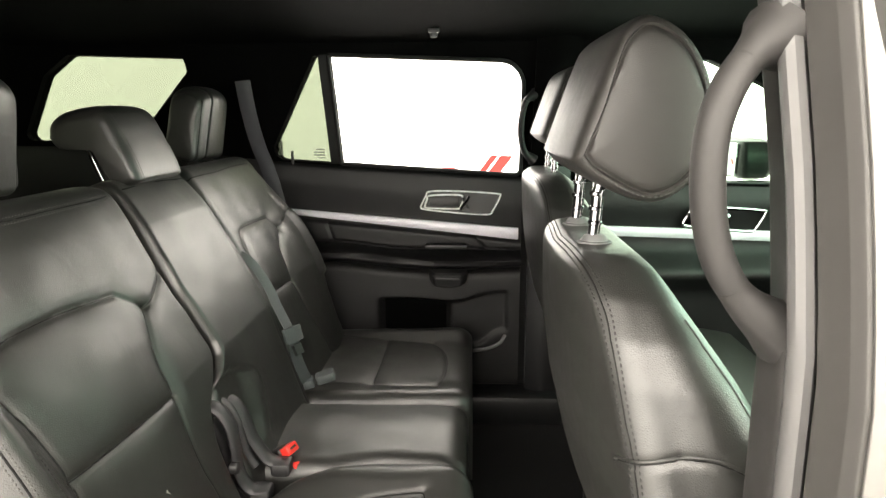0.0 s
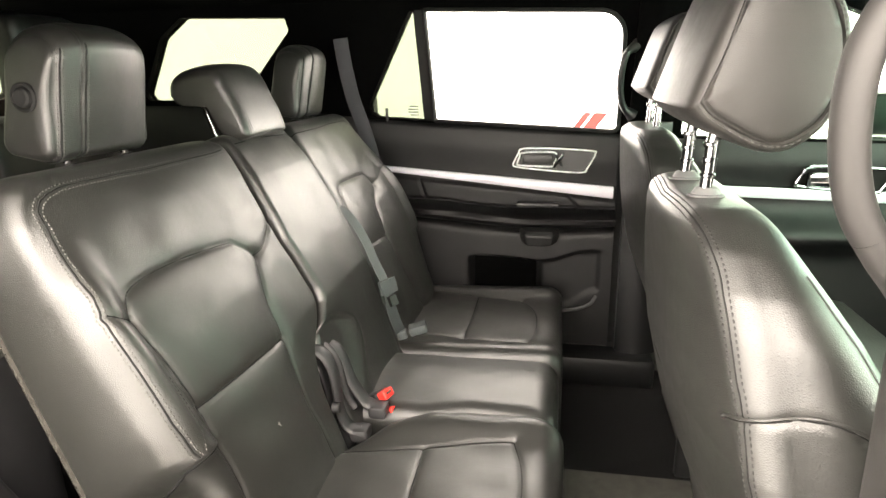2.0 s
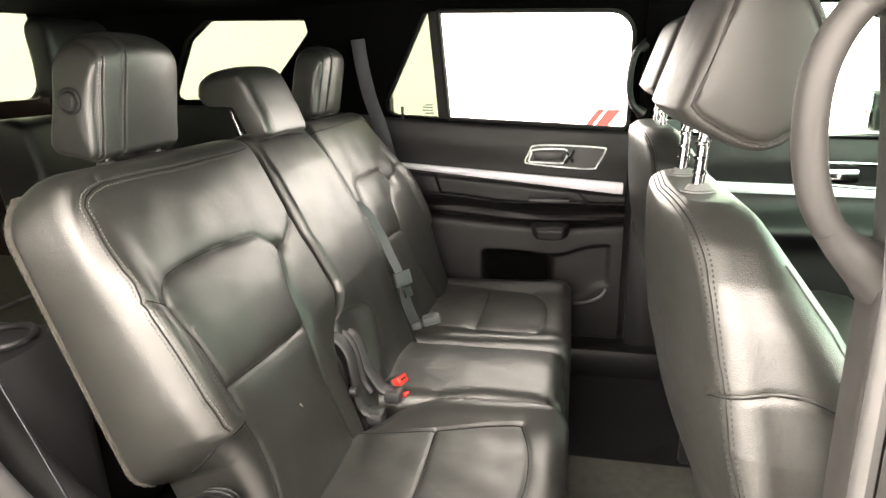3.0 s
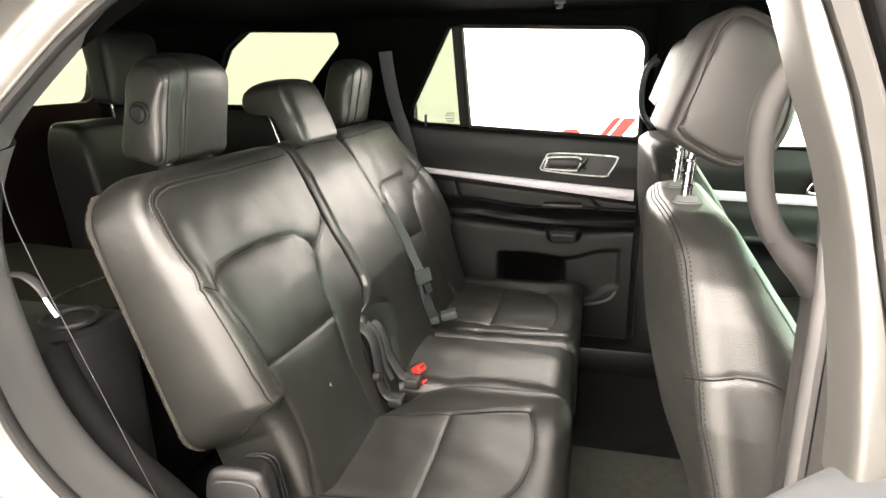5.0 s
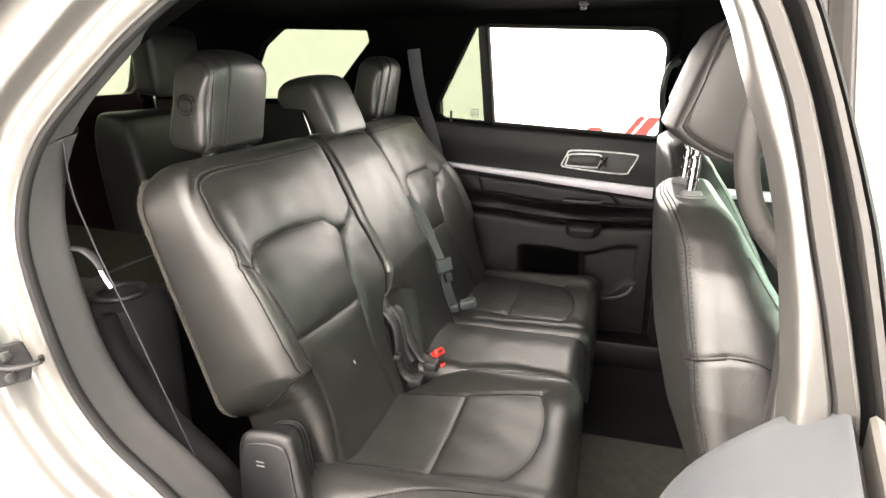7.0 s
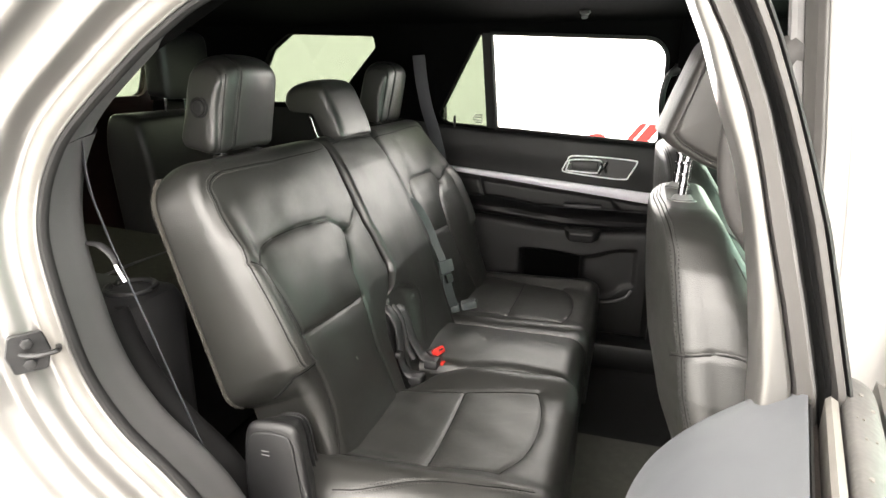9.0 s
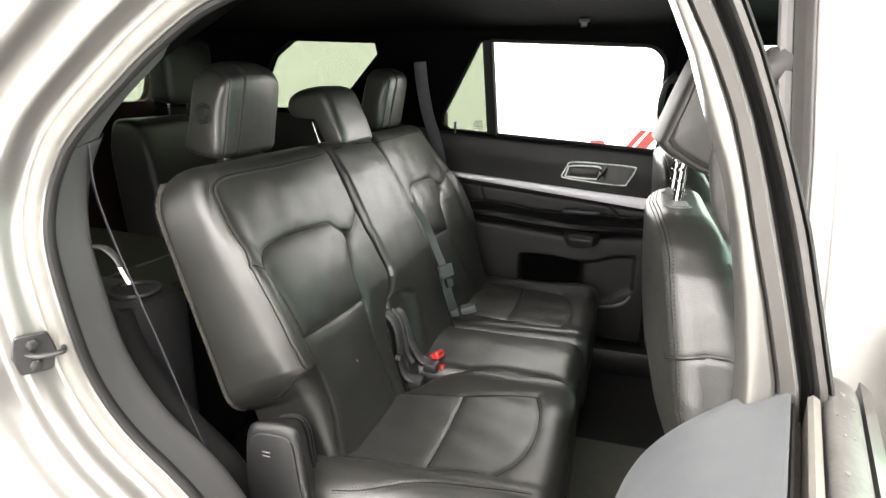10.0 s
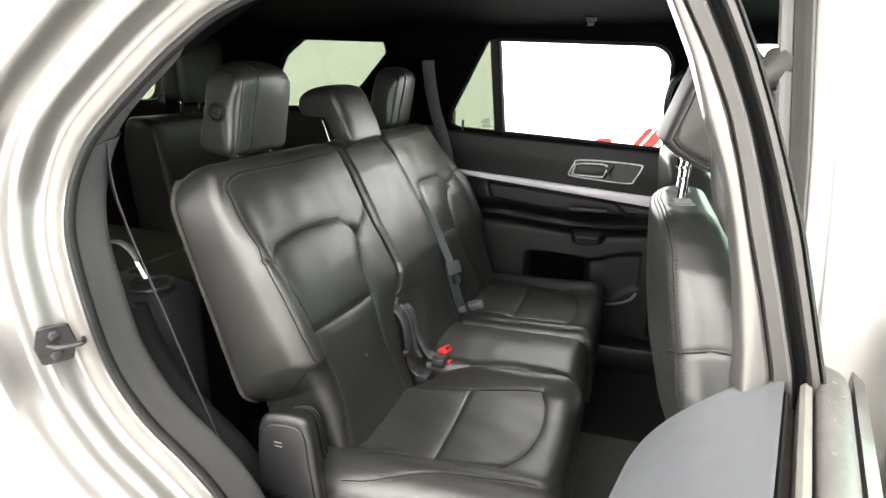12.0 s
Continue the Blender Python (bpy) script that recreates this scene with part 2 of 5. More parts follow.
def fillet(corners, radii, edges, arc=6):
    """A closed 2D loop round a convex polygon: rounded corners, and edges[i] extra points on the side after corner i."""
    out, n = [], len(corners)
    c = [np.array(q, float) for q in corners]
    ends = []
    for i in range(n):
        a, b, d = c[i - 1], c[i], c[(i + 1) % n]
        u, v = (a - b), (d - b)
        lu, lv = np.linalg.norm(u), np.linalg.norm(v)
        u, v = u / lu, v / lv
        ang = math.acos(max(-1, min(1, float(u @ v))))
        r = radii[i]
        cut = min(r / math.tan(ang / 2), lu * 0.49, lv * 0.49)
        r = cut * math.tan(ang / 2)
        bis = (u + v) / np.linalg.norm(u + v)
        o = b + bis * (r / math.sin(ang / 2))
        p0, p1 = b + u * cut, b + v * cut
        a0 = math.atan2(*(p0 - o)[::-1])
        a1 = math.atan2(*(p1 - o)[::-1])
        while a1 - a0 > math.pi:
            a1 -= 2 * math.pi
        while a1 - a0 < -math.pi:
            a1 += 2 * math.pi
        ends.append([o + r * np.array([math.cos(a0 + (a1 - a0) * k / arc), math.sin(a0 + (a1 - a0) * k / arc)]) for k in range(arc + 1)])
    for i in range(n):
        out.extend(ends[i])
        p, q = ends[i][-1], ends[(i + 1) % n][0]
        for k in range(1, edges[i] + 1):
            out.append(p + (q - p) * k / (edges[i] + 1))
    return np.array(out)


def block(corners_xy, radii, z_rows, n_edge=3, arc=6):
    """Stacks a rounded polygon: z_rows of (z, inset)."""
    rows = []
    cen = np.mean(corners_xy, 0)
    for z, inset in z_rows:
        c = [np.array(q) + (cen - np.array(q)) / np.linalg.norm(cen - np.array(q)) * inset for q in corners_xy]
        lp = fillet(c, [max(0.0005, r) for r in radii], [n_edge] * len(c), arc)
        rows.append([(x, y, z) for x, y in lp])
    return loops(rows)


def box(x0, x1, y0, y1, z0, z1, r=0.004):
    """A box with bevelled edges."""
    r = min(r, (x1 - x0) * .4, (y1 - y0) * .4, (z1 - z0) * .4)
    rows = [(z0, r), (z0 + r * .3, r * .3), (z0 + r, 0), (z1 - r, 0), (z1 - r * .3, r * .3), (z1, r)]
    out = []
    for z, i in rows:
        lp = fillet([(x0 + i, y0 + i), (x1 - i, y0 + i), (x1 - i, y1 - i), (x0 + i, y1 - i)], [r] * 4, [1] * 4, 3)
        out.append([(x, y, z) for x, y in lp])
    return loops(out)


def profile_y(profile, y0, y1, r=0.01, steps=10, shape=None):
    """A closed side profile (x, z), extruded from y0 to y1 with rounded rims; shape(x, y, z) may bend it."""
    pr = np.array(profile, float)
    cen = pr.mean(0)
    d = pr - cen
    ln = np.linalg.norm(d, axis=1, keepdims=True)
    rows = []
    stations = [(y0 + r * (1 - math.cos(math.pi / 2 * k / 5)), r * (1 - math.sin(math.pi / 2 * k / 5))) for k in range(6)]
    mid = [(y0 + r + (y1 - y0 - 2 * r) * k / steps, 0.0) for k in range(1, steps)]
    stations = stations + mid + [(y0 + y1 - y, i) for y, i in reversed(stations)]
    for y, inset in stations:
        q = cen + d * np.maximum(0.05, (ln - inset) / ln)
        rows.append([shape(x, y, z) if shape else (x, y, z) for x, z in q])
    return loops(rows)


def seg_dist(P, line):
    """Distance of the points P (n, k) from a polyline."""
    best = np.full(len(P), 9.0)
    for a, b in zip(line, line[1:]):
        a, b = np.array(a, float), np.array(b, float)
        ab = b - a
        t = np.clip(((P - a) @ ab) / max(1e-9, float(ab @ ab)), 0, 1)
        best = np.minimum(best, np.linalg.norm(P - a - t[:, None] * ab, axis=1))
    return best


def lerp(x, xs, ys):
    return np.interp(x, xs, ys)


def rumple(a, b, k=1.0):
    """Slow uneven swelling of a padded skin, about 1 at most."""
    return (np.sin(23 * k * a + 1.3 + 3 * np.sin(9 * k * b)) * np.sin(19 * k * b + 0.4 + 2 * np.sin(13 * k * a)) + 0.6 * np.sin(47 * k * a + 31 * k * b) * np.sin(37 * k * b - 17 * k * a + 2)) / 1.6


def curve2(points, n=8):
    return [(p[0], p[1]) for p in smooth_path([(a, b, 0) for a, b in points], n)]


def skin(ob):
    """A tree of a mesh's faces, to lay threads on it."""
    me = ob.data
    return BVHTree.FromPolygons([v.co.copy() for v in me.vertices], [tuple(p.vertices) for p in me.polygons])


def thread_row(tree, path, off, lift, step=0.003):
    """Points on a skin along a path, moved sideways by off."""
    dense = []
    pts = [Vector(p) for p in path]
    for a, b in zip(pts, pts[1:]):
        n = max(1, int((b - a).length / step))
        dense += [a + (b - a) * k / n for k in range(n)]
    dense.append(pts[-1])
    out = []
    for i, p in enumerate(dense):
        hit, nrm = tree.find_nearest(p)[:2]
        t = dense[min(i + 2, len(dense) - 1)] - dense[max(i - 2, 0)]
        side = nrm.cross(t).normalized()
        hit, nrm = tree.find_nearest(hit + side * off)[:2]
        if nrm.dot(p - hit) < 0 and (p - hit).length > 0.02:
            nrm = -nrm
        out.append((hit + nrm * lift, nrm))
    return out


def sew(ob, path, offs=(-0.0055, 0.0055), gap=0.0068, size=0.0046, thick=0.0008, groove=0.0016, name="stitching", mat=None):
    """A seam, its shade a dark tube, with rows of raised threads beside it, laid on a mesh."""
    tree = skin(ob)
    geos = []
    for off in offs:
        row = thread_row(tree, path, off, 0.0002)
        carry = 0.0
        for (a, na), (b, nb) in zip(row, row[1:]):
            d = b - a
            ln = d.length
            if ln < 1e-6:
                continue
            d /= ln
            s = carry
            while s < ln:
                c = a + d * s
                q = d.cross(na).normalized()
                geos.append(lozenge(c, d * size / 2, q * thick, na * thick))
                s += gap
            carry = s - ln
    part(name, join(*geos), mat or STITCH, ob, "rows of grey stitches along the seam", angle=80)
    if groove:
        part("seam", tube([p for p, n in thread_row(tree, path, 0.0, -groove * 0.4)], groove, n=6), SEAM_DARK, ob, "sewn seam, its shade drawn as a dark tube")


def lozenge(c, d, q, n):
    """One thread: a small pointed bead."""
    v = [c - d, c - d * .55 + q, c - d * .55 + n, c - d * .55 - q, c + d * .55 + q, c + d * .55 + n, c + d * .55 - q, c + d]
    return [tuple(p) for p in v], [(0, 1, 2), (0, 2, 3), (1, 4, 5, 2), (2, 5, 6, 3), (7, 5, 4), (7, 6, 5), (0, 3, 1), (1, 3, 6, 4), (7, 4, 6)]


def stitches(path, parent, gap=0.0055, size=0.0040, thick=0.0006, up=(0, 0, 1), mat=None):
    """A row of short raised threads along a path of points on a surface."""
    pts = [Vector(p) for p in path]
    geos, carry = [], 0.0
    for a, b in zip(pts, pts[1:]):
        d = b - a
        ln = d.length
        if ln < 1e-6:
            continue
        d /= ln
        s = carry
        while s < ln:
            c = a + d * s
            geos.append(tube([c - d * size / 2, c - d * size * .3, c + d * size * .3, c + d * size / 2], thick, n=5, side=up, taper=lambda f: 0.35 if f in (0, 1) else 1.0))
            s += gap
        carry = s - ln
    ob = part("stitching", join(*geos), mat or STITCH, parent, "rows of grey stitches along the seam")
    return ob

# ---- the booth ----
YC = 1.18


def y_far(z):
    return 1.93 if z < 1.19 else 1.923 - (z - 1.197) * 0.295


ground = tagged(part("ground", box(-6.2, 6.2, -3.4, 3.5, -0.2, -0.08), BOOTH_FLOOR), "pale glossy floor of a photo booth", "floor", kind="structure")
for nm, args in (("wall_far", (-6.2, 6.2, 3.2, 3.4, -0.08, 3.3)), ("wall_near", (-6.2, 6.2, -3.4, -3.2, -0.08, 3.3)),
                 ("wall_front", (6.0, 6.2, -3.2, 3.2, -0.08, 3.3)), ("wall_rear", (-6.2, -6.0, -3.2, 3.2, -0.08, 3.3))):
    tagged(part(nm, box(*args), BOOTH_FAR if nm == "wall_far" else BOOTH_END if nm == "wall_front" else BOOTH), "smooth white wall of a photo booth, glowing as added light", "wall", kind="structure")
tagged(part("ceiling", box(-6.2, 6.2, -3.4, 3.4, 3.3, 3.4), BOOTH_FLOOR), "plain white booth ceiling", "ceiling", kind="structure")


def wall_holes(outer, holes, y_of, thick):
    """An upright skin in x and z with openings, thickened along y."""
    bm = bmesh.new()
    edges = []
    rings = [outer, *holes]
    ids = []
    for ring in rings:
        vs = [bm.verts.new((x, 0, z)) for x, z in ring]
        ids.append(vs)
        for a, b in zip(vs, vs[1:] + vs[:1]):
            edges.append(bm.edges.new((a, b)))
    bmesh.ops.triangle_fill(bm, edges=edges, use_beauty=True, use_dissolve=False)
    bm.verts.index_update()
    pts = [(v.co.x, v.co.z) for v in bm.verts]
    tris = [tuple(v.index for v in f.verts) for f in bm.faces]
    ringids = [[v.index for v in vs] for vs in ids]
    bm.free()
    k = len(pts)
    verts = [(x, y_of(z), z) for x, z in pts] + [(x, y_of(z) + thick, z) for x, z in pts]
    faces = tris + [tuple(k + i for i in reversed(t)) for t in tris]
    for r in ringids:
        for a, b in zip(r, r[1:] + r[:1]):
            faces.append((a, b, k + b, k + a))
    return verts, faces


def dense(ring, step=0.03):
    out = []
    for a, b in zip(ring, ring[1:] + ring[:1]):
        n = max(1, int(math.dist(a, b) / step))
        out += [(a[0] + (b[0] - a[0]) * i / n, a[1] + (b[1] - a[1]) * i / n) for i in range(n)]
    return out


def rounded(ring, radii):
    return [tuple(p) for p in fillet(ring, radii, [4] * len(ring), 8)]


WIN_DOOR = rounded([(-0.350, 1.188), (0.240, 1.150), (0.236, 1.500), (-0.356, 1.523)], [0.006, 0.02, 0.075, 0.006])
WIN_QUARTER = rounded([(-0.592, 1.205), (-0.384, 1.191), (-0.388, 1.520), (-0.402, 1.520)], [0.035, 0.004, 0.004, 0.006])
WIN_REAR = rounded([(-1.405, 1.266), (-1.022, 1.266), (-0.800, 1.478), (-0.804, 1.518), (-1.165, 1.530), (-1.262, 1.470)], [0.02, 0.03, 0.014, 0.010, 0.03, 0.06])
WIN_FRONT = rounded([(0.43, 1.135), (1.20, 1.115), (0.98, 1.42), (0.78, 1.50), (0.43, 1.505)], [0.02, 0.02, 0.06, 0.06, 0.06])
BELT_Z = [(-1.93, 1.262), (-0.95, 1.240), (-0.60, 1.200), (-0.36, 1.180), (0.25, 1.142), (0.42, 1.128), (1.50, 1.10)]
outer_far = dense([*BELT_Z, (1.16, 1.52), (1.04, 1.61), (-1.86, 1.60)])
tagged(part("wall_far_side", wall_holes(outer_far, [WIN_DOOR, WIN_QUARTER, WIN_REAR, WIN_FRONT], y_far, 0.05), HEADLINER, angle=20),
       "black cloth-covered pillars round the car's far windows", "pillar trim", kind="structure")
outer_near = dense([(-1.93, 1.262), (-0.95, 1.240), (-0.80, 1.235), (-0.765, 1.26), (-0.70, 1.345), (-0.60, 1.42), (-0.45, 1.51), (-0.30, 1.56), (-0.30, 1.60), (-1.86, 1.60)])
tagged(part("wall_near_side", wall_holes(outer_near, [WIN_REAR], lambda z: 2 * YC - y_far(z), -0.05), HEADLINER, angle=20),
       "black cloth-covered rear pillar of the car", "pillar trim", kind="structure")


def pane(name, ring, y_of, mat, label, parent=None):
    verts = [(x, y_of(z) + 0.02, z) for x, z in ring] + [(x, y_of(z) + 0.024, z) for x, z in ring]
    n = len(ring)
    faces = [tuple(range(n)), tuple(range(2 * n - 1, n - 1, -1))] + [(i, (i + 1) % n, n + (i + 1) % n, n + i) for i in range(n)]
    ob = part(name, (verts, faces), mat, parent, smooth=False)
    ob.visible_shadow = False
    return tagged(ob, label, "window", kind="structure")


def seal_ring(ring, y_of, r, off=0.0):
    pts = [Vector((x, y_of(z) + off, z)) for x, z in ring]
    pts = pts + pts[:2]
    return tube(pts, r, n=8)


pane("window_1", WIN_REAR, y_far, GLASS_GREEN, "green-tinted rear side window of the car")
quarter = pane("window_2", WIN_QUARTER, y_far, GLASS_GREEN, "small green-tinted fixed quarter window")
part("glass_print", join(*[box(-0.445 + 0.008 * abs(k - 1.5), -0.405, y_far(1.2 + 0.01 * k) + 0.014, y_far(1.2 + 0.01 * k) + 0.017, 1.205 + 0.0095 * k, 1.209 + 0.0095 * k, 0.0005) for k in range(4)]), MARK, quarter, "tiny illegible printed marks")
pane("window_3", WIN_FRONT, y_far, GLASS_FRONT, "tinted front side window").visible_shadow = True
pane("window_4", WIN_REAR, lambda z: 2 * YC - y_far(z) - 0.045, GLASS_GREEN, "green-tinted rear side window of the car")

# tailgate, front end, floor and roof lining close the cabin


def tail_x(z):
    return -1.96 + (z - 1.2) * 0.25


tail_ring = dense([(0.40, 0.28), (1.98, 0.28), (1.98, 1.25), (1.93, 1.62), (0.46, 1.62), (0.40, 1.25)], 0.08)
tail_hole = rounded([(0.47, 1.281), (1.895, 1.281), (1.915, 1.594), (0.45, 1.594)], [0.05] * 4)
tv, tf = wall_holes([(a, b) for a, b in tail_ring], [tail_hole], lambda z: 0.0, 0.05)
tagged(part("wall_rear_end", ([(tail_x(z) - y, x, z) for x, y, z in tv], tf), TAIL_BROWN, angle=20), "lining of the car's tailgate, a red glow put into its colour", "tailgate", kind="structure")
tp = [(tail_x(z) - 0.02 - o, y, z) for o in (0, 0.004) for y, z in tail_hole]
nt_ = len(tail_hole)
ob = tagged(part("window_5", (tp, [tuple(range(nt_)), tuple(range(2 * nt_ - 1, nt_ - 1, -1))] + [(i, (i + 1) % nt_, nt_ + (i + 1) % nt_, nt_ + i) for i in range(nt_)]), GLASS_GREEN, smooth=False), "green-tinted tailgate window", "window", kind="structure")
ob.visible_shadow = False
tagged(part("wall_front_end", box(1.50, 1.56, 0.44, 1.92, 0.20, 1.08), TRIM), "black dashboard bulkhead", "dashboard", kind="structure")
ob = tagged(part("window_6", sheet(lambda u, v: (1.60 - 0.58 * u - 0.05 * math.cos((v - YC) * 2.2), v, 1.06 + 0.52 * u), np.linspace(0, 1, 8), np.linspace(0.50, 1.86, 12)), GLASS_SCREEN),
            "green-tinted windscreen", "windscreen", kind="structure")
tagged(part("ceiling_lining", slab(lambda u, v: (u, v, 1.60 - 0.05 * lerp(u, [-2.0, -1.55], [0.15, 1.0]) * ((v - YC) / 0.66) ** 4), np.linspace(-2.14, 1.02, 26), np.linspace(0.52, 1.84, 24), (0, 0, 0.03)), HEADLINER),
       "black cloth headliner", "headliner", kind="structure")
tagged(part("floor", box(-2.15, 1.55, 0.36, 1.98, 0.26, 0.30), CARPET), "black carpeted car floor", "floor", kind="structure")
tagged(part("wall_far_lower", box(-2.15, -0.56, 1.935, 1.985, 0.28, 1.262), TRIM), "black plastic cargo side lining", "side lining", kind="structure")
tagged(part("wall_near_lower", box(-2.15, -0.80, 0.36, 0.42, 0.28, 1.245, 0.02), TAIL_BROWN), "dark cargo side lining, a red glow put into its colour", "side lining", kind="structure")

tagged(part("body_side_far", box(-2.2, 1.55, 1.988, 2.01, 0.25, 1.125, 0.005), PAINT), "white painted outer side of the car", "car body", kind="structure")
tagged(part("pillar_far_body", slab(lambda z, v: (0.246 + v * 0.17, y_far(z) + 0.012, z), np.linspace(0.40, 1.58, 20), np.linspace(0, 1, 5), (0, 0.05, 0)), RUBBER),
       "black inner side of the middle pillar", "pillar", kind="structure")

# ---- far rear door: closed, window wound down ----


def soft_step(t):
    return 0.5 * (1 + math.tanh(t))


ARM_TOP = np.array(curve2([(-0.66, 0.926), (-0.434, 0.921), (-0.335, 0.917), (-0.185, 0.898), (-0.06, 0.894), (0.08, 0.896), (0.28, 0.892)], 16))
ARM_LOW = np.array(curve2([(-0.66, 0.874), (-0.40, 0.858), (-0.27, 0.847), (-0.16, 0.837), (-0.05, 0.829), (0.08, 0.830), (0.28, 0.845)], 16))
ARM_LINE = np.array(curve2([(-0.66, 0.900), (-0.42, 0.899), (-0.27, 0.896), (-0.164, 0.884), (-0.05, 0.8735), (0.06, 0.8725), (0.28, 0.877)], 16))


def door_arm_top(x):
    return float(np.interp(x, ARM_TOP[:, 0], ARM_TOP[:, 1]))


def door_arm_low(x):
    return float(np.interp(x, ARM_LOW[:, 0], ARM_LOW[:, 1]))


def door_depth(x, z):
    """How far the inner door lining stands off its base plane, by height and length."""
    strip = 1.043 - (x + 0.52) * 0.098
    d = 0.010 * math.exp(-((z - (strip + 0.095)) / 0.06) ** 2)
    d -= 0.010 * math.exp(-((z - (strip - 0.034)) / 0.010) ** 2)
    # padded armrest between two creases, its underside curving back
    top = door_arm_top(x)
    low = door_arm_low(x)
    on = soft_step((x + 0.44) / 0.02)
    mid, half = (top + low) / 2, (top - low) / 2
    q = (z - mid) / half
    if abs(q) < 1:
        d += 0.060 * (1 - q * q) ** 0.75 * on
    d += 0.022 * soft_step((low - 0.01 - z) / 0.012)
    d -= 0.006 * math.exp(-((z - top - 0.004) / 0.005) ** 2) * on
    d -= 0.006 * math.exp(-((z - low + 0.004) / 0.005) ** 2) * on
    # crease down from the strip near the front
    if z > top:
        for cx in (0.0916 + (0.945 - z) * 0.8, -0.424 + (1.032 - z) * 0.33):
            d -= 0.006 * math.exp(-((x - cx) / 0.005) ** 2) * soft_step((strip - 0.02 - z) / 0.01)
    # a thin raised line along the armrest, and panels that swell slightly
    rid = float(np.interp(x, ARM_LINE[:, 0], ARM_LINE[:, 1]))
    d += on * (0.003 * math.exp(-((z - rid) / 0.005) ** 2) - 0.003 * math.exp(-((z - rid + 0.011) / 0.005) ** 2))
    # bottle pocket: open well behind, shallow panel in front
    t0 = 0.727 + (0.030 * soft_step((x - 0.09) / 0.05)) - 0.012 * math.exp(-((x - 0.01) / 0.09) ** 2)
    b0 = 0.560 + 0.06 * soft_step((x - 0.14) / 0.03)
    inside = soft_step((x + 0.228) / 0.007) * soft_step((0.202 - x) / 0.007) * soft_step((t0 - z) / 0.006) * soft_step((z - b0) / 0.008)
    d -= inside * (0.010 + 0.060 * soft_step((0.000 - x) / 0.012) * soft_step((t0 - 0.004 - z) / 0.006))
    return d


def build_door_lining(x0, x1, parent, z0=0.42):
    xs = np.arange(x0, x1 + 0.001, 0.005)

    def surface(x, z):
        top = np.interp(x, [q[0] for q in BELT_Z], [q[1] for q in BELT_Z]) + 0.003
        edge = min(1, max(0, (top - z) / 0.02))
        return (x, 1.945 - 0.015 * math.sqrt(max(0, 1 - (1 - edge) ** 2)) - door_depth(x, z), z)

    def upper(x, v):
        top = np.interp(x, [q[0] for q in BELT_Z], [q[1] for q in BELT_Z]) + 0.003
        low = door_arm_low(x) - 0.006
        return surface(x, low + (top - low) * v)

    def lower(x, v):
        return surface(x, z0 + (door_arm_low(x) - 0.0065 - z0) * v)
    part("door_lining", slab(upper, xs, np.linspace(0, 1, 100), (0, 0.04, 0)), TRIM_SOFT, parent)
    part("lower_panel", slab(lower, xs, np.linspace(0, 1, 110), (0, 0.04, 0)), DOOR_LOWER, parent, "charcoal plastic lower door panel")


door_far = thing("rear_door", (-0.15, 1.95, 0.40), "closed black-lined rear door with silver strip and open window", "car door", "rear doors")
build_door_lining(-0.62, 0.245, door_far)


def strip_z(x):
    return 1.043 - (x + 0.52) * 0.098


# Black sheet set in the recess to paint its shade.
part("pocket_well", slab(lambda x, v: (x, 1.962, 0.57 + (0.716 - 0.012 * math.exp(-((x - 0.01) / 0.09) ** 2) - 0.57) * v), np.linspace(-0.222, -0.004, 8), (0, 0.5, 1), (0, 0.004, 0)), HEADLINER, door_far, "black sheet standing in for the shade inside the bottle pocket")
sx = np.linspace(-0.535, 0.236, 40)
part("silver_strip", slab(lambda x, v: (x, 1.916 - 0.006 * math.cos((v - .5) * 2.6), strip_z(x) - 0.016 + (0.017 + 0.022 * (x + 0.53) / 0.77) * (v - 0.42)), sx, np.linspace(0, 1, 7), (0, 0.012, 0)), SILVER, door_far, "satin silver trim strip")
bez = [(-0.088, 1.048), (-0.071, 1.082), (-0.054, 1.099), (0.041, 1.0995), (0.160, 1.092), (0.173, 1.082), (0.150, 1.036), (0.134, 1.023), (0.046, 1.027), (-0.073, 1.039)]
bez_path = [Vector((x, 1.908, z)) for x, z in curve2([*bez, bez[0]], 5)]
bezel = part("handle_bezel", tube(bez_path + bez_path[1:2], 0.0029, n=8), BRIGHT, door_far, "chrome ring round the door handle")
part("handle_recess", loops([[(0.045 + (x - 0.045) * k, y, 1.058 + (z - 1.058) * k) for x, z in curve2([*bez, bez[0]], 5)[:-1]] for y, k in ((1.907, 0.99), (1.910, 0.95), (1.912, 0.5))]), TRIM, door_far)
part("pull_lever", box(-0.056, 0.040, 1.898, 1.908, 1.050, 1.082, 0.006), TRIM, bezel)
lev = [(-0.074, 1.048), (-0.066, 1.072), (-0.054, 1.087), (0.036, 1.089), (0.052, 1.078), (0.046, 1.054), (0.034, 1.043), (-0.060, 1.046)]
lv = [Vector((x, 1.896, z)) for x, z in curve2([*lev, lev[0]], 5)]
part("lever_edge", tube(lv + lv[1:2], 0.0030, n=8), BRIGHT, bezel, "chrome lever edge")
part("lock_knob", tube(smooth_path([(0.046, 1.890, 1.043), (0.054, 1.884, 1.058), (0.062, 1.884, 1.068), (0.071, 1.892, 1.083)], 5), 0.0085, 0.0055, n=12), CHROME, bezel)
part("lock_stem", tube([(0.050, 1.892, 1.080), (0.060, 1.886, 1.064), (0.070, 1.890, 1.046)], 0.004, n=8), TRIM, bezel)
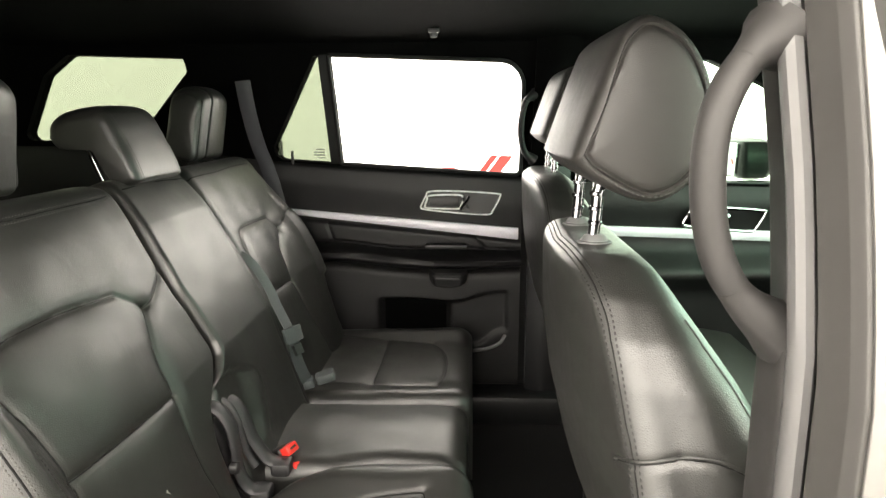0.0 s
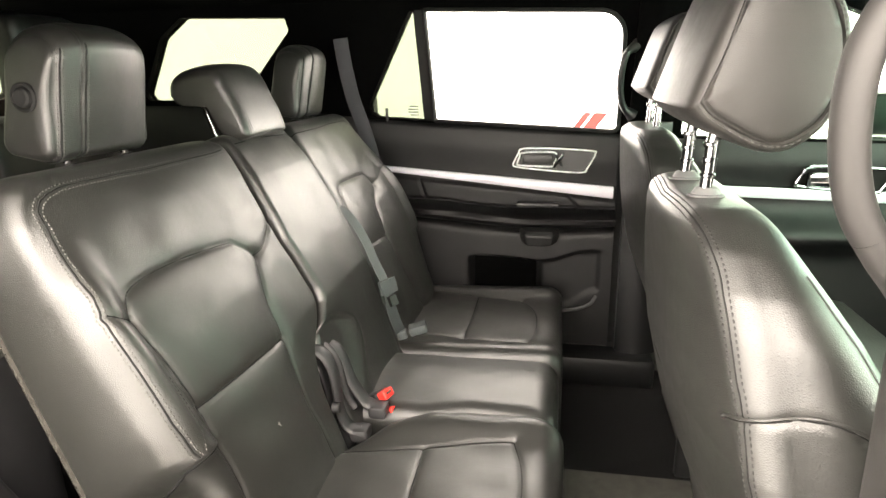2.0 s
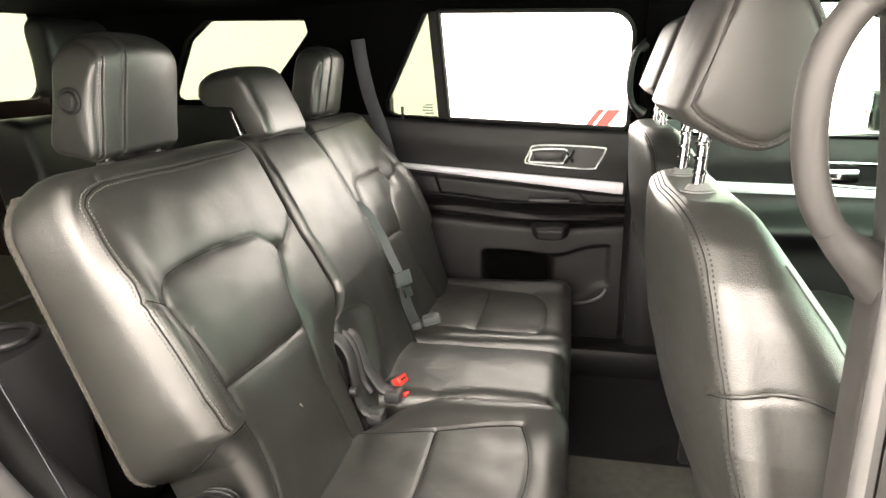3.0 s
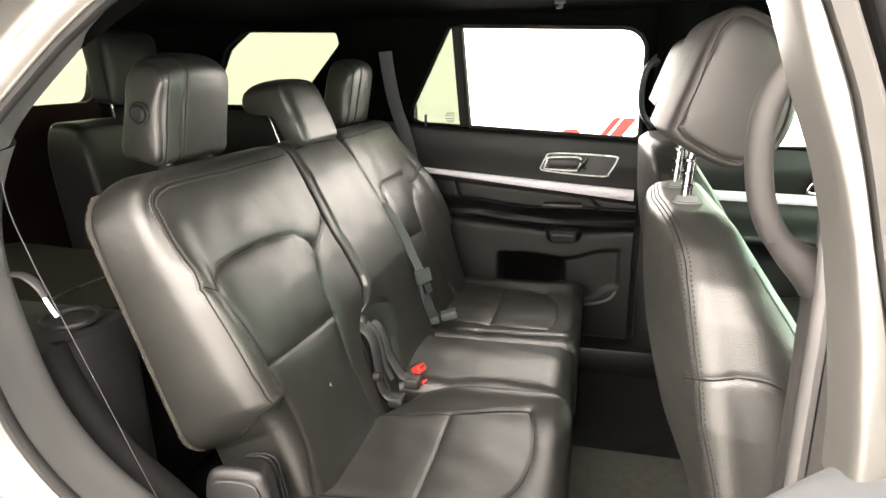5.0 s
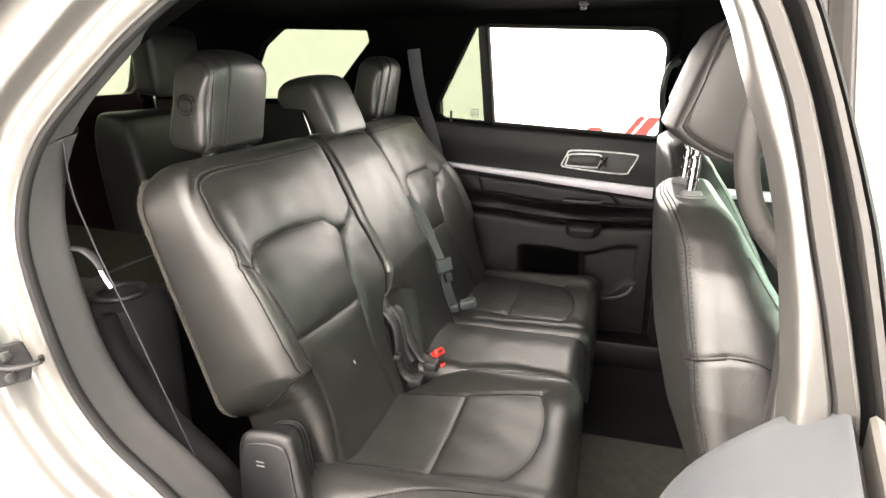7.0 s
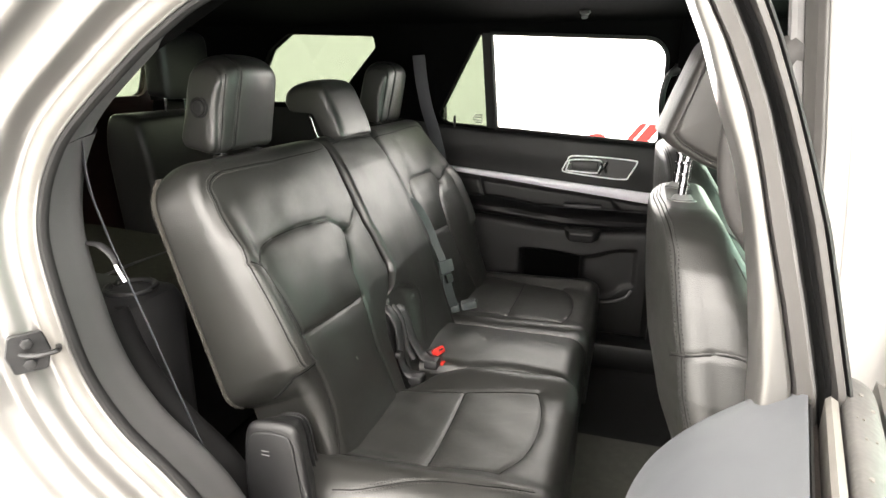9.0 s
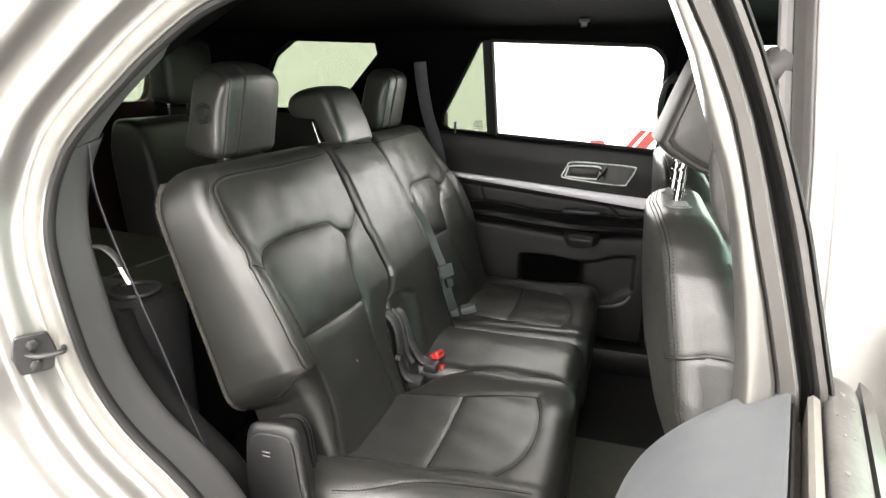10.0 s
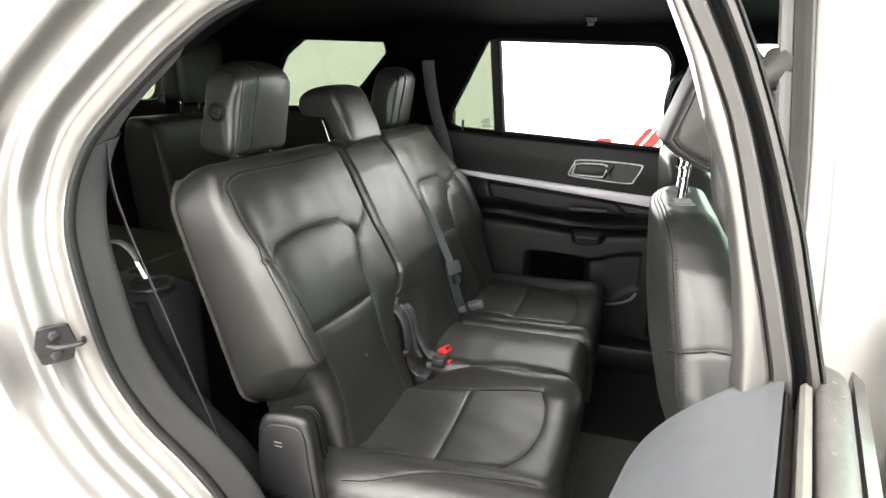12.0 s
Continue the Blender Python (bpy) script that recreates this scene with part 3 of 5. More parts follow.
part("pull_cup", block([(-0.062, 1.876), (-0.040, 1.812), (0.048, 1.812), (0.072, 1.876)], [0.012] * 4, [(0.798, 0.012), (0.802, 0.004), (0.812, 0), (0.838, -0.004), (0.846, 0.004)]), RUBBER, door_far)
part("pull_slot", box(-0.036, 0.044, 1.809, 1.818, 0.824, 0.833, 0.003), CONSOLE, door_far)
# Paler plastic than the door: the highlight on the lip is in its colour.
part("pocket_lip", tube(smooth_path([(0.088, 1.893, 0.548), (0.135, 1.888, 0.558), (0.178, 1.888, 0.578), (0.198, 1.894, 0.606)], 6), 0.004, 0.006, n=10), TRIM_GREY, door_far, "lip of the door pocket, its highlight put into the pale colour")
part("switch_plate", box(-0.072, 0.065, 1.872, 1.905, 0.912, 0.926, 0.004), TRIM, door_far)
part("window_seal", seal_ring(WIN_DOOR, y_far, 0.007), RUBBER, door_far)
part("window_divider", slab(lambda z, v: (-0.384 + v * 0.030, y_far(z) - 0.004, z), np.linspace(1.188, 1.523, 10), np.linspace(0, 1, 3), (0, 0.03, 0)), RUBBER, door_far)
part("lock_pin", tube([(-0.505, 1.900, 1.19), (-0.505, 1.900, 1.232)], 0.005, n=8), TRIM, door_far)
part("door_edge", slab(lambda z, v: (0.247 + v * 0.02, 1.93 + v * 0.01, z), np.linspace(0.42, 1.14, 8), (0, 1), (0, 0.05, 0)), RUBBER, door_far)

door_front_far = thing("front_door", (0.85, 1.95, 0.40), "closed black-lined front door with silver strip and chrome handle", "car door")


def front_lining(x, z):
    b = 0.07 * math.exp(-((z - 0.83) / 0.05) ** 2) + 0.02 / (1 + math.exp((z - 0.78) / 0.02))
    return (x, 1.94 - b - 0.012 * math.exp(-((z - 1.05) / 0.05) ** 2), z)


part("door_lining", slab(front_lining, np.linspace(0.40, 1.40, 60), np.linspace(0.40, 1.125, 60), (0, 0.04, 0)), TRIM_SOFT, door_front_far)
part("silver_strip", slab(lambda x, v: (x, 1.918 - 0.006 * math.cos((v - .5) * 2.6), 0.955 - (x - 0.4) * 0.03 + 0.032 * v), np.linspace(0.41, 1.2, 20), np.linspace(0, 1, 6), (0, 0.012, 0)), SILVER, door_front_far, "satin silver trim strip")
fb = [(x + 0.86, z - 0.055) for x, z in bez]
fpath = [Vector((x, 1.918, z)) for x, z in curve2([*fb, fb[0]], 5)]
part("handle_bezel", tube(fpath + fpath[1:2], 0.006, n=8), CHROME, door_front_far, "chrome ring round the door handle")
part("pull_lever", box(0.80, 0.92, 1.900, 1.925, 0.985, 1.03, 0.008), CHROME, door_front_far)
mirror = thing("wing_mirror", (1.00, 2.10, 1.13), "black-framed outside mirror of the car", "mirror")
part("mirror_shell", box(0.98, 1.10, 2.02, 2.24, 1.12, 1.26, 0.03), TRIM, mirror)
part("mirror_glass", box(0.974, 0.981, 2.04, 2.22, 1.135, 1.245, 0.003), CHROME, mirror)

# far middle pillar with its grab handle
def far_pillar(z, v):
    return (0.270 + v * 0.13, y_far(z) - 0.018 - 0.02 * math.sin(v * math.pi), z)


tagged(part("pillar_far", slab(far_pillar, np.linspace(0.40, 1.18, 24), np.linspace(0, 1, 9), (0, 0.05, 0)), TRIM), "black plastic lower cover of the middle pillar", "pillar trim", kind="structure")
tagged(part("pillar_far_upper", slab(far_pillar, np.linspace(1.183, 1.58, 16), np.linspace(0, 1, 9), (0, 0.05, 0)), HEADLINER), "black cloth upper cover of the middle pillar", "pillar trim", kind="structure")
for px0, mt in ((0.2515, LIP_BEIGE), (0.263, LIP_BEIGE)):
    tagged(part("pillar_edge_strip", tube([(px0 - 0.03 * max(0, z - 1.46) ** 2 * 40, y_far(z) + 0.004, z) for z in np.linspace(1.165, 1.515, 24)], 0.0035, n=8), mt), "narrow beige seal beside the window", "door seal", kind="structure")


def grab_handle(points, name_label, mat, ra=0.011, rb=0.010):
    h = thing("grab_handle", points[0], name_label, "grab handle", "pillar grab handles")
    path = smooth_path(points, 10)
    n = len(path)
    k = max(3, n // 5)
    part("grip", tube(path[k:n - k], ra, rb, n=16), mat, h)
    for piece in (path[:k + 1], path[n - k - 1:][::-1]):
        part("end_mount", tube(piece, ra, rb, n=16, taper=lambda f: 1.0 + 1.15 * max(0.0, 1 - f * 1.05) ** 1.6), mat, h)
    return h


grab_handle([(0.275, 1.86, 1.405), (0.245, 1.845, 1.385), (0.232, 1.85, 1.33), (0.234, 1.87, 1.27), (0.250, 1.89, 1.225), (0.277, 1.905, 1.205)],
            "black plastic grab handle on the middle pillar", TRIM)

# ---- near side of the body: jamb round the open doorway ----
SEAL = [(0.34, 0.445, 1.535), (0.0, 0.45, 1.555), (-0.25, 0.45, 1.545), (-0.428, 0.44, 1.499), (-0.528, 0.43, 1.443), (-0.604, 0.413, 1.379), (-0.677, 0.394, 1.308), (-0.708, 0.38, 1.258),
        (-0.722, 0.361, 1.196), (-0.712, 0.34, 1.124), (-0.682, 0.33, 1.002), (-0.653, 0.33, 0.908), (-0.598, 0.33, 0.83), (-0.518, 0.33, 0.764), (-0.466, 0.33, 0.713),
        (-0.415, 0.33, 0.64), (-0.375, 0.33, 0.55), (-0.34, 0.33, 0.44), (-0.25, 0.33, 0.385), (0.34, 0.33, 0.375)]
seal_path = smooth_path(SEAL, 6)


def contour_sweep(path, section):
    """Sweeps (a, b): a away from the doorway in its plane, b along y."""
    rows = []
    for i, p in enumerate(path):
        t = (path[min(i + 1, len(path) - 1)] - path[max(i - 1, 0)])
        nx, nz = -t.z, t.x
        ln = math.hypot(nx, nz)
        nx, nz = -nx / ln, -nz / ln
        if nx * (p.x + 0.05) + nz * (p.z - 1.0) < 0:
            nx, nz = -nx, -nz
        rows.append([(p.x + a * nx, p.y + b, p.z + a * nz) for a, b in section])
    n = len(section)
    verts = [q for r in rows for q in r]
    faces = [(i * n + j, i * n + j + 1, (i + 1) * n + j + 1, (i + 1) * n + j) for i in range(len(rows) - 1) for j in range(n - 1)]
    return verts, faces


def rounded_section(pts, n=4):
    return [(p[0], p[1]) for p in smooth_path([(a, b, 0) for a, b in pts], n)]


jamb_sec = rounded_section([(0.030, 0.02), (0.004, -0.004), (0.008, -0.014), (0.020, -0.020), (0.034, -0.022), (0.041, -0.030), (0.047, -0.052), (0.054, -0.060), (0.074, -0.062), (0.084, -0.066), (0.092, -0.080), (0.099, -0.102), (0.108, -0.110), (0.140, -0.114), (0.20, -0.118), (0.32, -0.104)], 6)
tagged(part("body_side", contour_sweep(seal_path, jamb_sec), PAINT, angle=50), "white painted door jamb with stepped flanges", "door jamb", kind="structure")
lip_sec = rounded_section([(0.005, -0.012), (0.010, -0.0205), (0.018, -0.0235), (0.026, -0.0235), (0.031, -0.0215)], 4)
tagged(part("door_seal_lip", contour_sweep(seal_path, lip_sec), LIP_BEIGE, angle=60), "beige rubber lip beside the doorway seal", "door seal", kind="structure")
tagged(part("door_seal", tube([p + Vector((0, 0, 0)) for p in seal_path], 0.009, 0.008, n=10), RUBBER), "black rubber seal round the doorway", "door seal", kind="structure")
i0 = min(range(len(seal_path)), key=lambda i: (seal_path[i] - Vector((-0.700, 0.385, 1.272))).length)
trim_sec = rounded_section([(0.002, 0.004), (0.010, 0.030), (0.020, 0.060), (0.030, 0.095), (0.050, 0.115), (0.090, 0.120)], 4)
tagged(part("pillar_cover", contour_sweep(seal_path[i0:], trim_sec), TRIM_GREY, angle=50), "charcoal plastic cover over the wheel arch", "pillar trim", kind="structure")
arch_sec = rounded_section([(0.088, 0.118), (0.10, 0.130), (0.112, 0.165), (0.110, 0.205), (0.125, 0.222), (0.19, 0.225)], 4)
tagged(part("arch_lining", contour_sweep(seal_path[i0 + 22:], arch_sec), TRIM, angle=50), "black plastic inner wheel arch lining", "side lining", kind="structure")
upper_sec = rounded_section([(0.003, 0.004), (0.010, 0.028), (0.020, 0.056), (0.029, 0.086), (0.048, 0.104), (0.085, 0.110)], 4)
tagged(part("upper_pillar_cover", contour_sweep(seal_path[:i0 + 1], upper_sec), TRIM_GREY, angle=50), "charcoal plastic upper pillar cover", "pillar trim", kind="structure")

striker = thing("door_striker", (-0.706, 0.280, 0.976), "dark steel door striker bolted to the white jamb", "striker")
so = Vector((-0.706, 0.276, 0.976))
fx, fy = Vector((0.55, 0.83, 0)).normalized(), Vector((-0.83, 0.55, 0)).normalized()


def oriented(geo, origin, ex, ey, ez):
    v, f = geo
    return [origin + ex * a + ey * b + ez * c for a, b, c in v], f


ez = Vector((0, 0, 1))
part("plate", oriented(block([(-0.022, -0.032), (0.022, -0.032), (0.030, 0.0), (0.022, 0.032), (-0.022, 0.032), (-0.030, 0.0)], [0.006] * 6, [(0, 0), (0.004, 0), (0.006, 0.002)]), so, fx, ez, -fy), STRIKER, striker)
for dz in (-0.017, 0.017):
    part("bolt", oriented(block([(0.009 * math.cos(a), 0.009 * math.sin(a)) for a in [k * math.pi / 3 for k in range(6)]], [0.001] * 6, [(0.006, 0), (0.011, 0), (0.012, 0.002)]), so + ez * dz, fx, ez, -fy), STRIKER, striker)
part("loop", tube(smooth_path([so - fy * 0.004 - fx * 0.01, so - fy * 0.02 + fx * 0.005, so - fy * 0.022 + fx * 0.035, so - fy * 0.004 + fx * 0.04], 6), 0.0045, n=8), STRIKER, striker)

# near middle pillar


def pillar_y(z):
    return 0.405 + 0.22 * max(0, z - 1.17) - 0.05 * max(0, 1.17 - z)


zs = np.linspace(0.38, 1.58, 28)


def pillar_lean(z):
    return lerp(z, [0.38, 1.20, 1.30, 1.45, 1.58], [0.0, 0.002, 0.0, -0.012, -0.022])


def pillar_loft(corners, radii, z0=0.38, z1=1.58):
    return loops([[(x + pillar_lean(z), y + pillar_y(z), z) for x, y in fillet(corners, radii, [3] * len(corners), 5)] for z in np.linspace(z0, z1, 24)])


tagged(part("pillar_upper_cover", pillar_loft([(0.320, -0.002), (0.330, 0.060), (0.375, 0.085), (0.42, 0.07), (0.45, 0.0)], [0.012, 0.03, 0.03, 0.03, 0.01], 1.174, 1.58), HANDLE_GREY),
       "warm grey plastic upper cover of the middle pillar", "pillar trim", kind="structure")
tagged(part("pillar_lower_cover", pillar_loft([(0.314, -0.005), (0.322, 0.064), (0.370, 0.089), (0.42, 0.074), (0.45, 0.0)], [0.012, 0.03, 0.03, 0.03, 0.01], 0.38, 1.172), HANDLE_GREY),
       "warm grey plastic lower cover of the middle pillar", "pillar trim", kind="structure")
tagged(part("pillar_seal", loops([[(0.320 + pillar_lean(z) + 0.010 * math.cos(a), pillar_y(z) - 0.016 + 0.011 * math.sin(a), z) for a in np.linspace(0, 2 * math.pi, 11)[:-1]] for z in zs]), RUBBER_GREY),
       "grey rubber seal along the middle pillar", "door seal", kind="structure")
tagged(part("pillar_outer_seal", pillar_loft([(0.322, -0.026), (0.328, -0.060), (0.333, -0.072), (0.345, -0.070), (0.345, -0.026)], [0.006, 0.008, 0.003, 0.003, 0.003]), TAUPE),
       "taupe rubber seal on the middle pillar", "door seal", kind="structure")
tagged(part("pillar_near_body", pillar_loft([(0.3345, -0.0735), (0.352, -0.092), (0.50, -0.095), (0.50, -0.01), (0.36, -0.01), (0.346, -0.045)], [0.003, 0.012, 0.01, 0.01, 0.01, 0.004]), PAINT),
       "white painted middle pillar of the car body", "pillar", kind="structure")
grab_handle([(0.308, 0.456, 1.408), (0.288, 0.446, 1.396), (0.268, 0.436, 1.371), (0.2565, 0.430, 1.335), (0.258, 0.429, 1.285), (0.270, 0.429, 1.240), (0.293, 0.430, 1.206), (0.330, 0.434, 1.178)],
                     "warm grey grab handle on the middle pillar", HANDLE_GREY, 0.0145, 0.0130)

# ---- open near rear door ----
D0, DD, DN = Vector((0.262, 0.145, 0)), Vector((-0.22, -0.9755, 0)), Vector((-0.9755, 0.22, 0))


def door_pt(s, n, z):
    return D0 + DD * s + DN * (n + 0.295 * max(0.0, z - 1.17)) + Vector((0, 0, z))


door_near = thing("rear_door", (0.24, -0.3, 0.40), "open white rear door with lining coloured as lit, and lowered window", "car door", "rear doors")
FRAME_Z = [1.10, 1.175, 1.239, 1.292, 1.333, 1.374, 1.413, 1.451, 1.50, 1.56]
FRAME_L = [0.258, 0.253, 0.243, 0.232, 0.220, 0.203, 0.189, 0.171, 0.145, 0.108]
FRAME_W = [0.280, 0.275, 0.258, 0.242, 0.231, 0.218, 0.200, 0.179, 0.152, 0.114]
FRAME_R = [0.330, 0.314, 0.296, 0.281, 0.266, 0.250, 0.234, 0.216, 0.190, 0.150]
fz = np.linspace(1.135, 1.56, 30)


def frame_x(k, z):
    """k: -1 is the inner edge of the painted post, 0 its outer edge, 1 the outer edge of the seals."""
    w = lerp(z, FRAME_Z, FRAME_W)
    return w + k * (w - lerp(z, FRAME_Z, FRAME_L)) if k < 0 else w + k * (lerp(z, FRAME_Z, FRAME_R) - w)


def frame_strip(name, sec, mat, label="", z0=1.10):
    rows = [[(frame_x(k, z), 0.118 + y, z) for k, y in sec] for z in fz if z >= z0]
    return part(name, loops(rows), mat, door_near, label, angle=50)


frame_strip("window_frame", [(-1.0, 0.05), (-1.0, 0.012), (-0.92, 0.004), (-0.75, 0.0), (-0.2, -0.002), (-0.04, 0.001), (0.0, 0.008), (0.0, 0.05)], PAINT, "white painted window frame")
# Painted face in less light: its dimness is put into the taupe.
frame_strip("frame_lip", [(0.0, 0.03), (0.01, 0.004), (0.05, -0.003), (0.28, -0.007), (0.35, -0.005), (0.36, 0.002), (0.36, 0.03)], TAUPE, "painted frame strip, coloured grey for its weaker light")
frame_strip("glass_channel", [(0.36, 0.03), (0.37, 0.004), (0.42, 0.010), (0.50, 0.014), (0.56, 0.006), (0.60, 0.012), (0.67, 0.008), (0.68, 0.03)], RUBBER)
frame_strip("channel_lip", [(0.68, 0.03), (0.685, 0.002), (0.72, -0.002), (0.84, -0.002), (0.88, 0.003), (0.88, 0.03)], TAUPE)
frame_strip("outer_seal", [(0.88, 0.03), (0.885, 0.006), (0.92, 0.0), (0.98, 0.002), (1.0, 0.010), (1.0, 0.03)], RUBBER)


def door_trim(s, v):
    """v runs from the belt over the bulge and down."""
    z = 1.176 - 0.76 * v
    bulge = -0.026 + 0.129 * (1 - math.exp(-(v / 0.085) ** 1.25)) - 0.03 * v
    end = min(1.0, max(0.0, (s + 0.02) / 0.05))
    return door_pt(s - 0.01 * (1 - end), -0.03 + (bulge + 0.03) * math.sqrt(max(0.0, 1 - (1 - end) ** 2)), min(z, 1.174))


part("door_lining", slab(door_trim, np.concatenate([np.linspace(-0.02, 0.03, 9), np.linspace(0.05, 0.95, 24)]), np.concatenate([np.linspace(0, 0.3, 28), np.linspace(0.34, 1, 10)]), tuple(-DN * 0.003)), DOOR_GREY, door_near, "door lining, coloured pale for the light falling on it", angle=80)
for nm, n0, n1, z1, mt in (("glass_slot", -0.038, -0.027, 1.152, SLOT), ("slot_lip", -0.032, -0.028, 1.168, RUBBER), ("belt_lip", -0.047, -0.039, 1.174, LIP_BEIGE)):
    part(nm, loops([[door_pt(s, n, z) for n, z in ((n0, 1.10), (n0, z1 - 0.003), ((n0 + n1) / 2, z1), (n1, z1 - 0.003), (n1, 1.10))] for s in np.linspace(0.020, 0.95, 20)]), mt, door_near)


def outer_cap(s, a):
    """The dusty outer shoulder of the door along its window, its front corner rounded."""
    end = min(1.0, max(0.0, (s + 0.058) / 0.045))
    k = math.sqrt(max(0.0, 1 - (1 - end) ** 2))
    return door_pt(s, -0.0495 - 0.025 * a, 1.120 + (0.055 * k) * (1 - 0.10 * (2 * a - 1) ** 4) - 0.010 * a * a)


part("outer_belt_cap", slab(outer_cap, np.concatenate([np.linspace(-0.058, 0.0, 14), np.linspace(0.02, 0.95, 30)]), np.linspace(0, 1, 9), (0, 0, -0.03)), GLASS_DUSTY, door_near, "dusty grey outer window ledge", angle=60)
part("door_skin", loops([[door_pt(s, n, z) for n, z in ((-0.050, 0.35), (-0.050, 1.100), (-0.074, 1.120), (-0.078, 1.158), (-0.088, 1.150), (-0.102, 1.08), (-0.118, 0.85), (-0.10, 0.35))] for s in np.linspace(-0.06, 1.0, 24)]), PAINT, door_near, "white painted outer skin")
rng = random.Random(11)
for k in range(7):
    s0, n0 = rng.uniform(-0.02, 0.12), rng.uniform(-0.068, -0.055)
    c = Vector(outer_cap(s0, (-0.0495 - n0) / 0.025)) + Vector((0, 0, 0.0006))
    r = rng.choice((0.0005, 0.0007, 0.0013))
    part("dust_speck", loops([[c + Vector((r * (1 + 0.4 * math.sin(3 * a + k)) * math.cos(a), 1.6 * r * math.sin(a), h)) for a in np.linspace(0, 2 * math.pi, 10)[:-1]] for h in (-0.0006, 0.0005)]), LIP_BEIGE, door_near, "pale dried water spot")
# front door of the near side, closed, and the sill
door_front_near = thing("front_door", (0.9, 0.22, 0.4), "closed white front door of the car", "car door")
part("door_skin", slab(lambda x, z: (x, 0.205 - 0.05 * math.exp(-((z - 0.85) / 0.25) ** 2) + 0.295 * max(0, z - 1.16), z), np.linspace(0.44, 1.5, 16), np.linspace(0.36, 1.15, 16), (0, 0.12, 0)), PAINT, door_front_near)
part("door_frame", slab(lambda z, v: (0.44 + 0.06 * v, pillar_y(z) - 0.16, z), np.linspace(1.15, 1.56, 10), np.linspace(0, 1, 3), (0, 0.05, 0)), PAINT, door_front_near)
wv = [(x, 2 * YC - y_far(z) - 0.06, z) for x, z in WIN_FRONT]
pn = part("window_pane", (wv, [tuple(range(len(wv)))]), GLASS_FRONT, door_front_near, smooth=False)
pn.visible_shadow = False
tagged(part("door_sill", box(-0.42, 0.34, 0.30, 0.46, 0.28, 0.38, 0.02), TRIM), "black plastic door sill cover", "sill", kind="structure")
tagged(part("door_sill_far", box(-0.50, 0.40, 1.84, 1.96, 0.28, 0.40, 0.02), TRIM), "black plastic door sill cover", "sill", kind="structure")
tagged(part("roof_rail", tube(smooth_path([(-0.30, 0.50, 1.575), (0.1, 0.50, 1.585), (1.02, 0.52, 1.58)], 6), 0.03, 0.03), HEADLINER), "black cloth roof edge over the doorway", "roof rail", kind="structure")
tagged(part("roof_skin", slab(lambda u, v: (u, v, 1.68 - 0.06 * ((v - YC) / 0.8) ** 4), np.linspace(-2.2, 1.05, 10), np.linspace(0.38, 1.98, 12), (0, 0, 0.01)), PAINT), "white painted car roof", "roof", kind="structure")

# ---- rear seats ----
SO, SU, SF = np.array([-0.55, 0, 0.724]), np.array([-0.42, 0, 0.907]), np.array([0.907, 0, 0.42])


def back_pt(y, u, f):
    """A place on a rear backrest: across, up along it, out of it."""
    return tuple(SO + SU * u + SF * f + np.array([0, y, 0]))


def back_front(u):
    return lerp(u, [-0.19, -0.10, 0.0, 0.10, 0.2, 0.30, 0.40, 0.47, 0.52], [0.150, 0.158, 0.170, 0.182, 0.182, 0.176, 0.166, 0.156, 0.148])


def back_rear(u):
    return lerp(u, [-0.19, 0.0, 0.475, 0.52], [-0.02, 0.0, 0.062, 0.068])


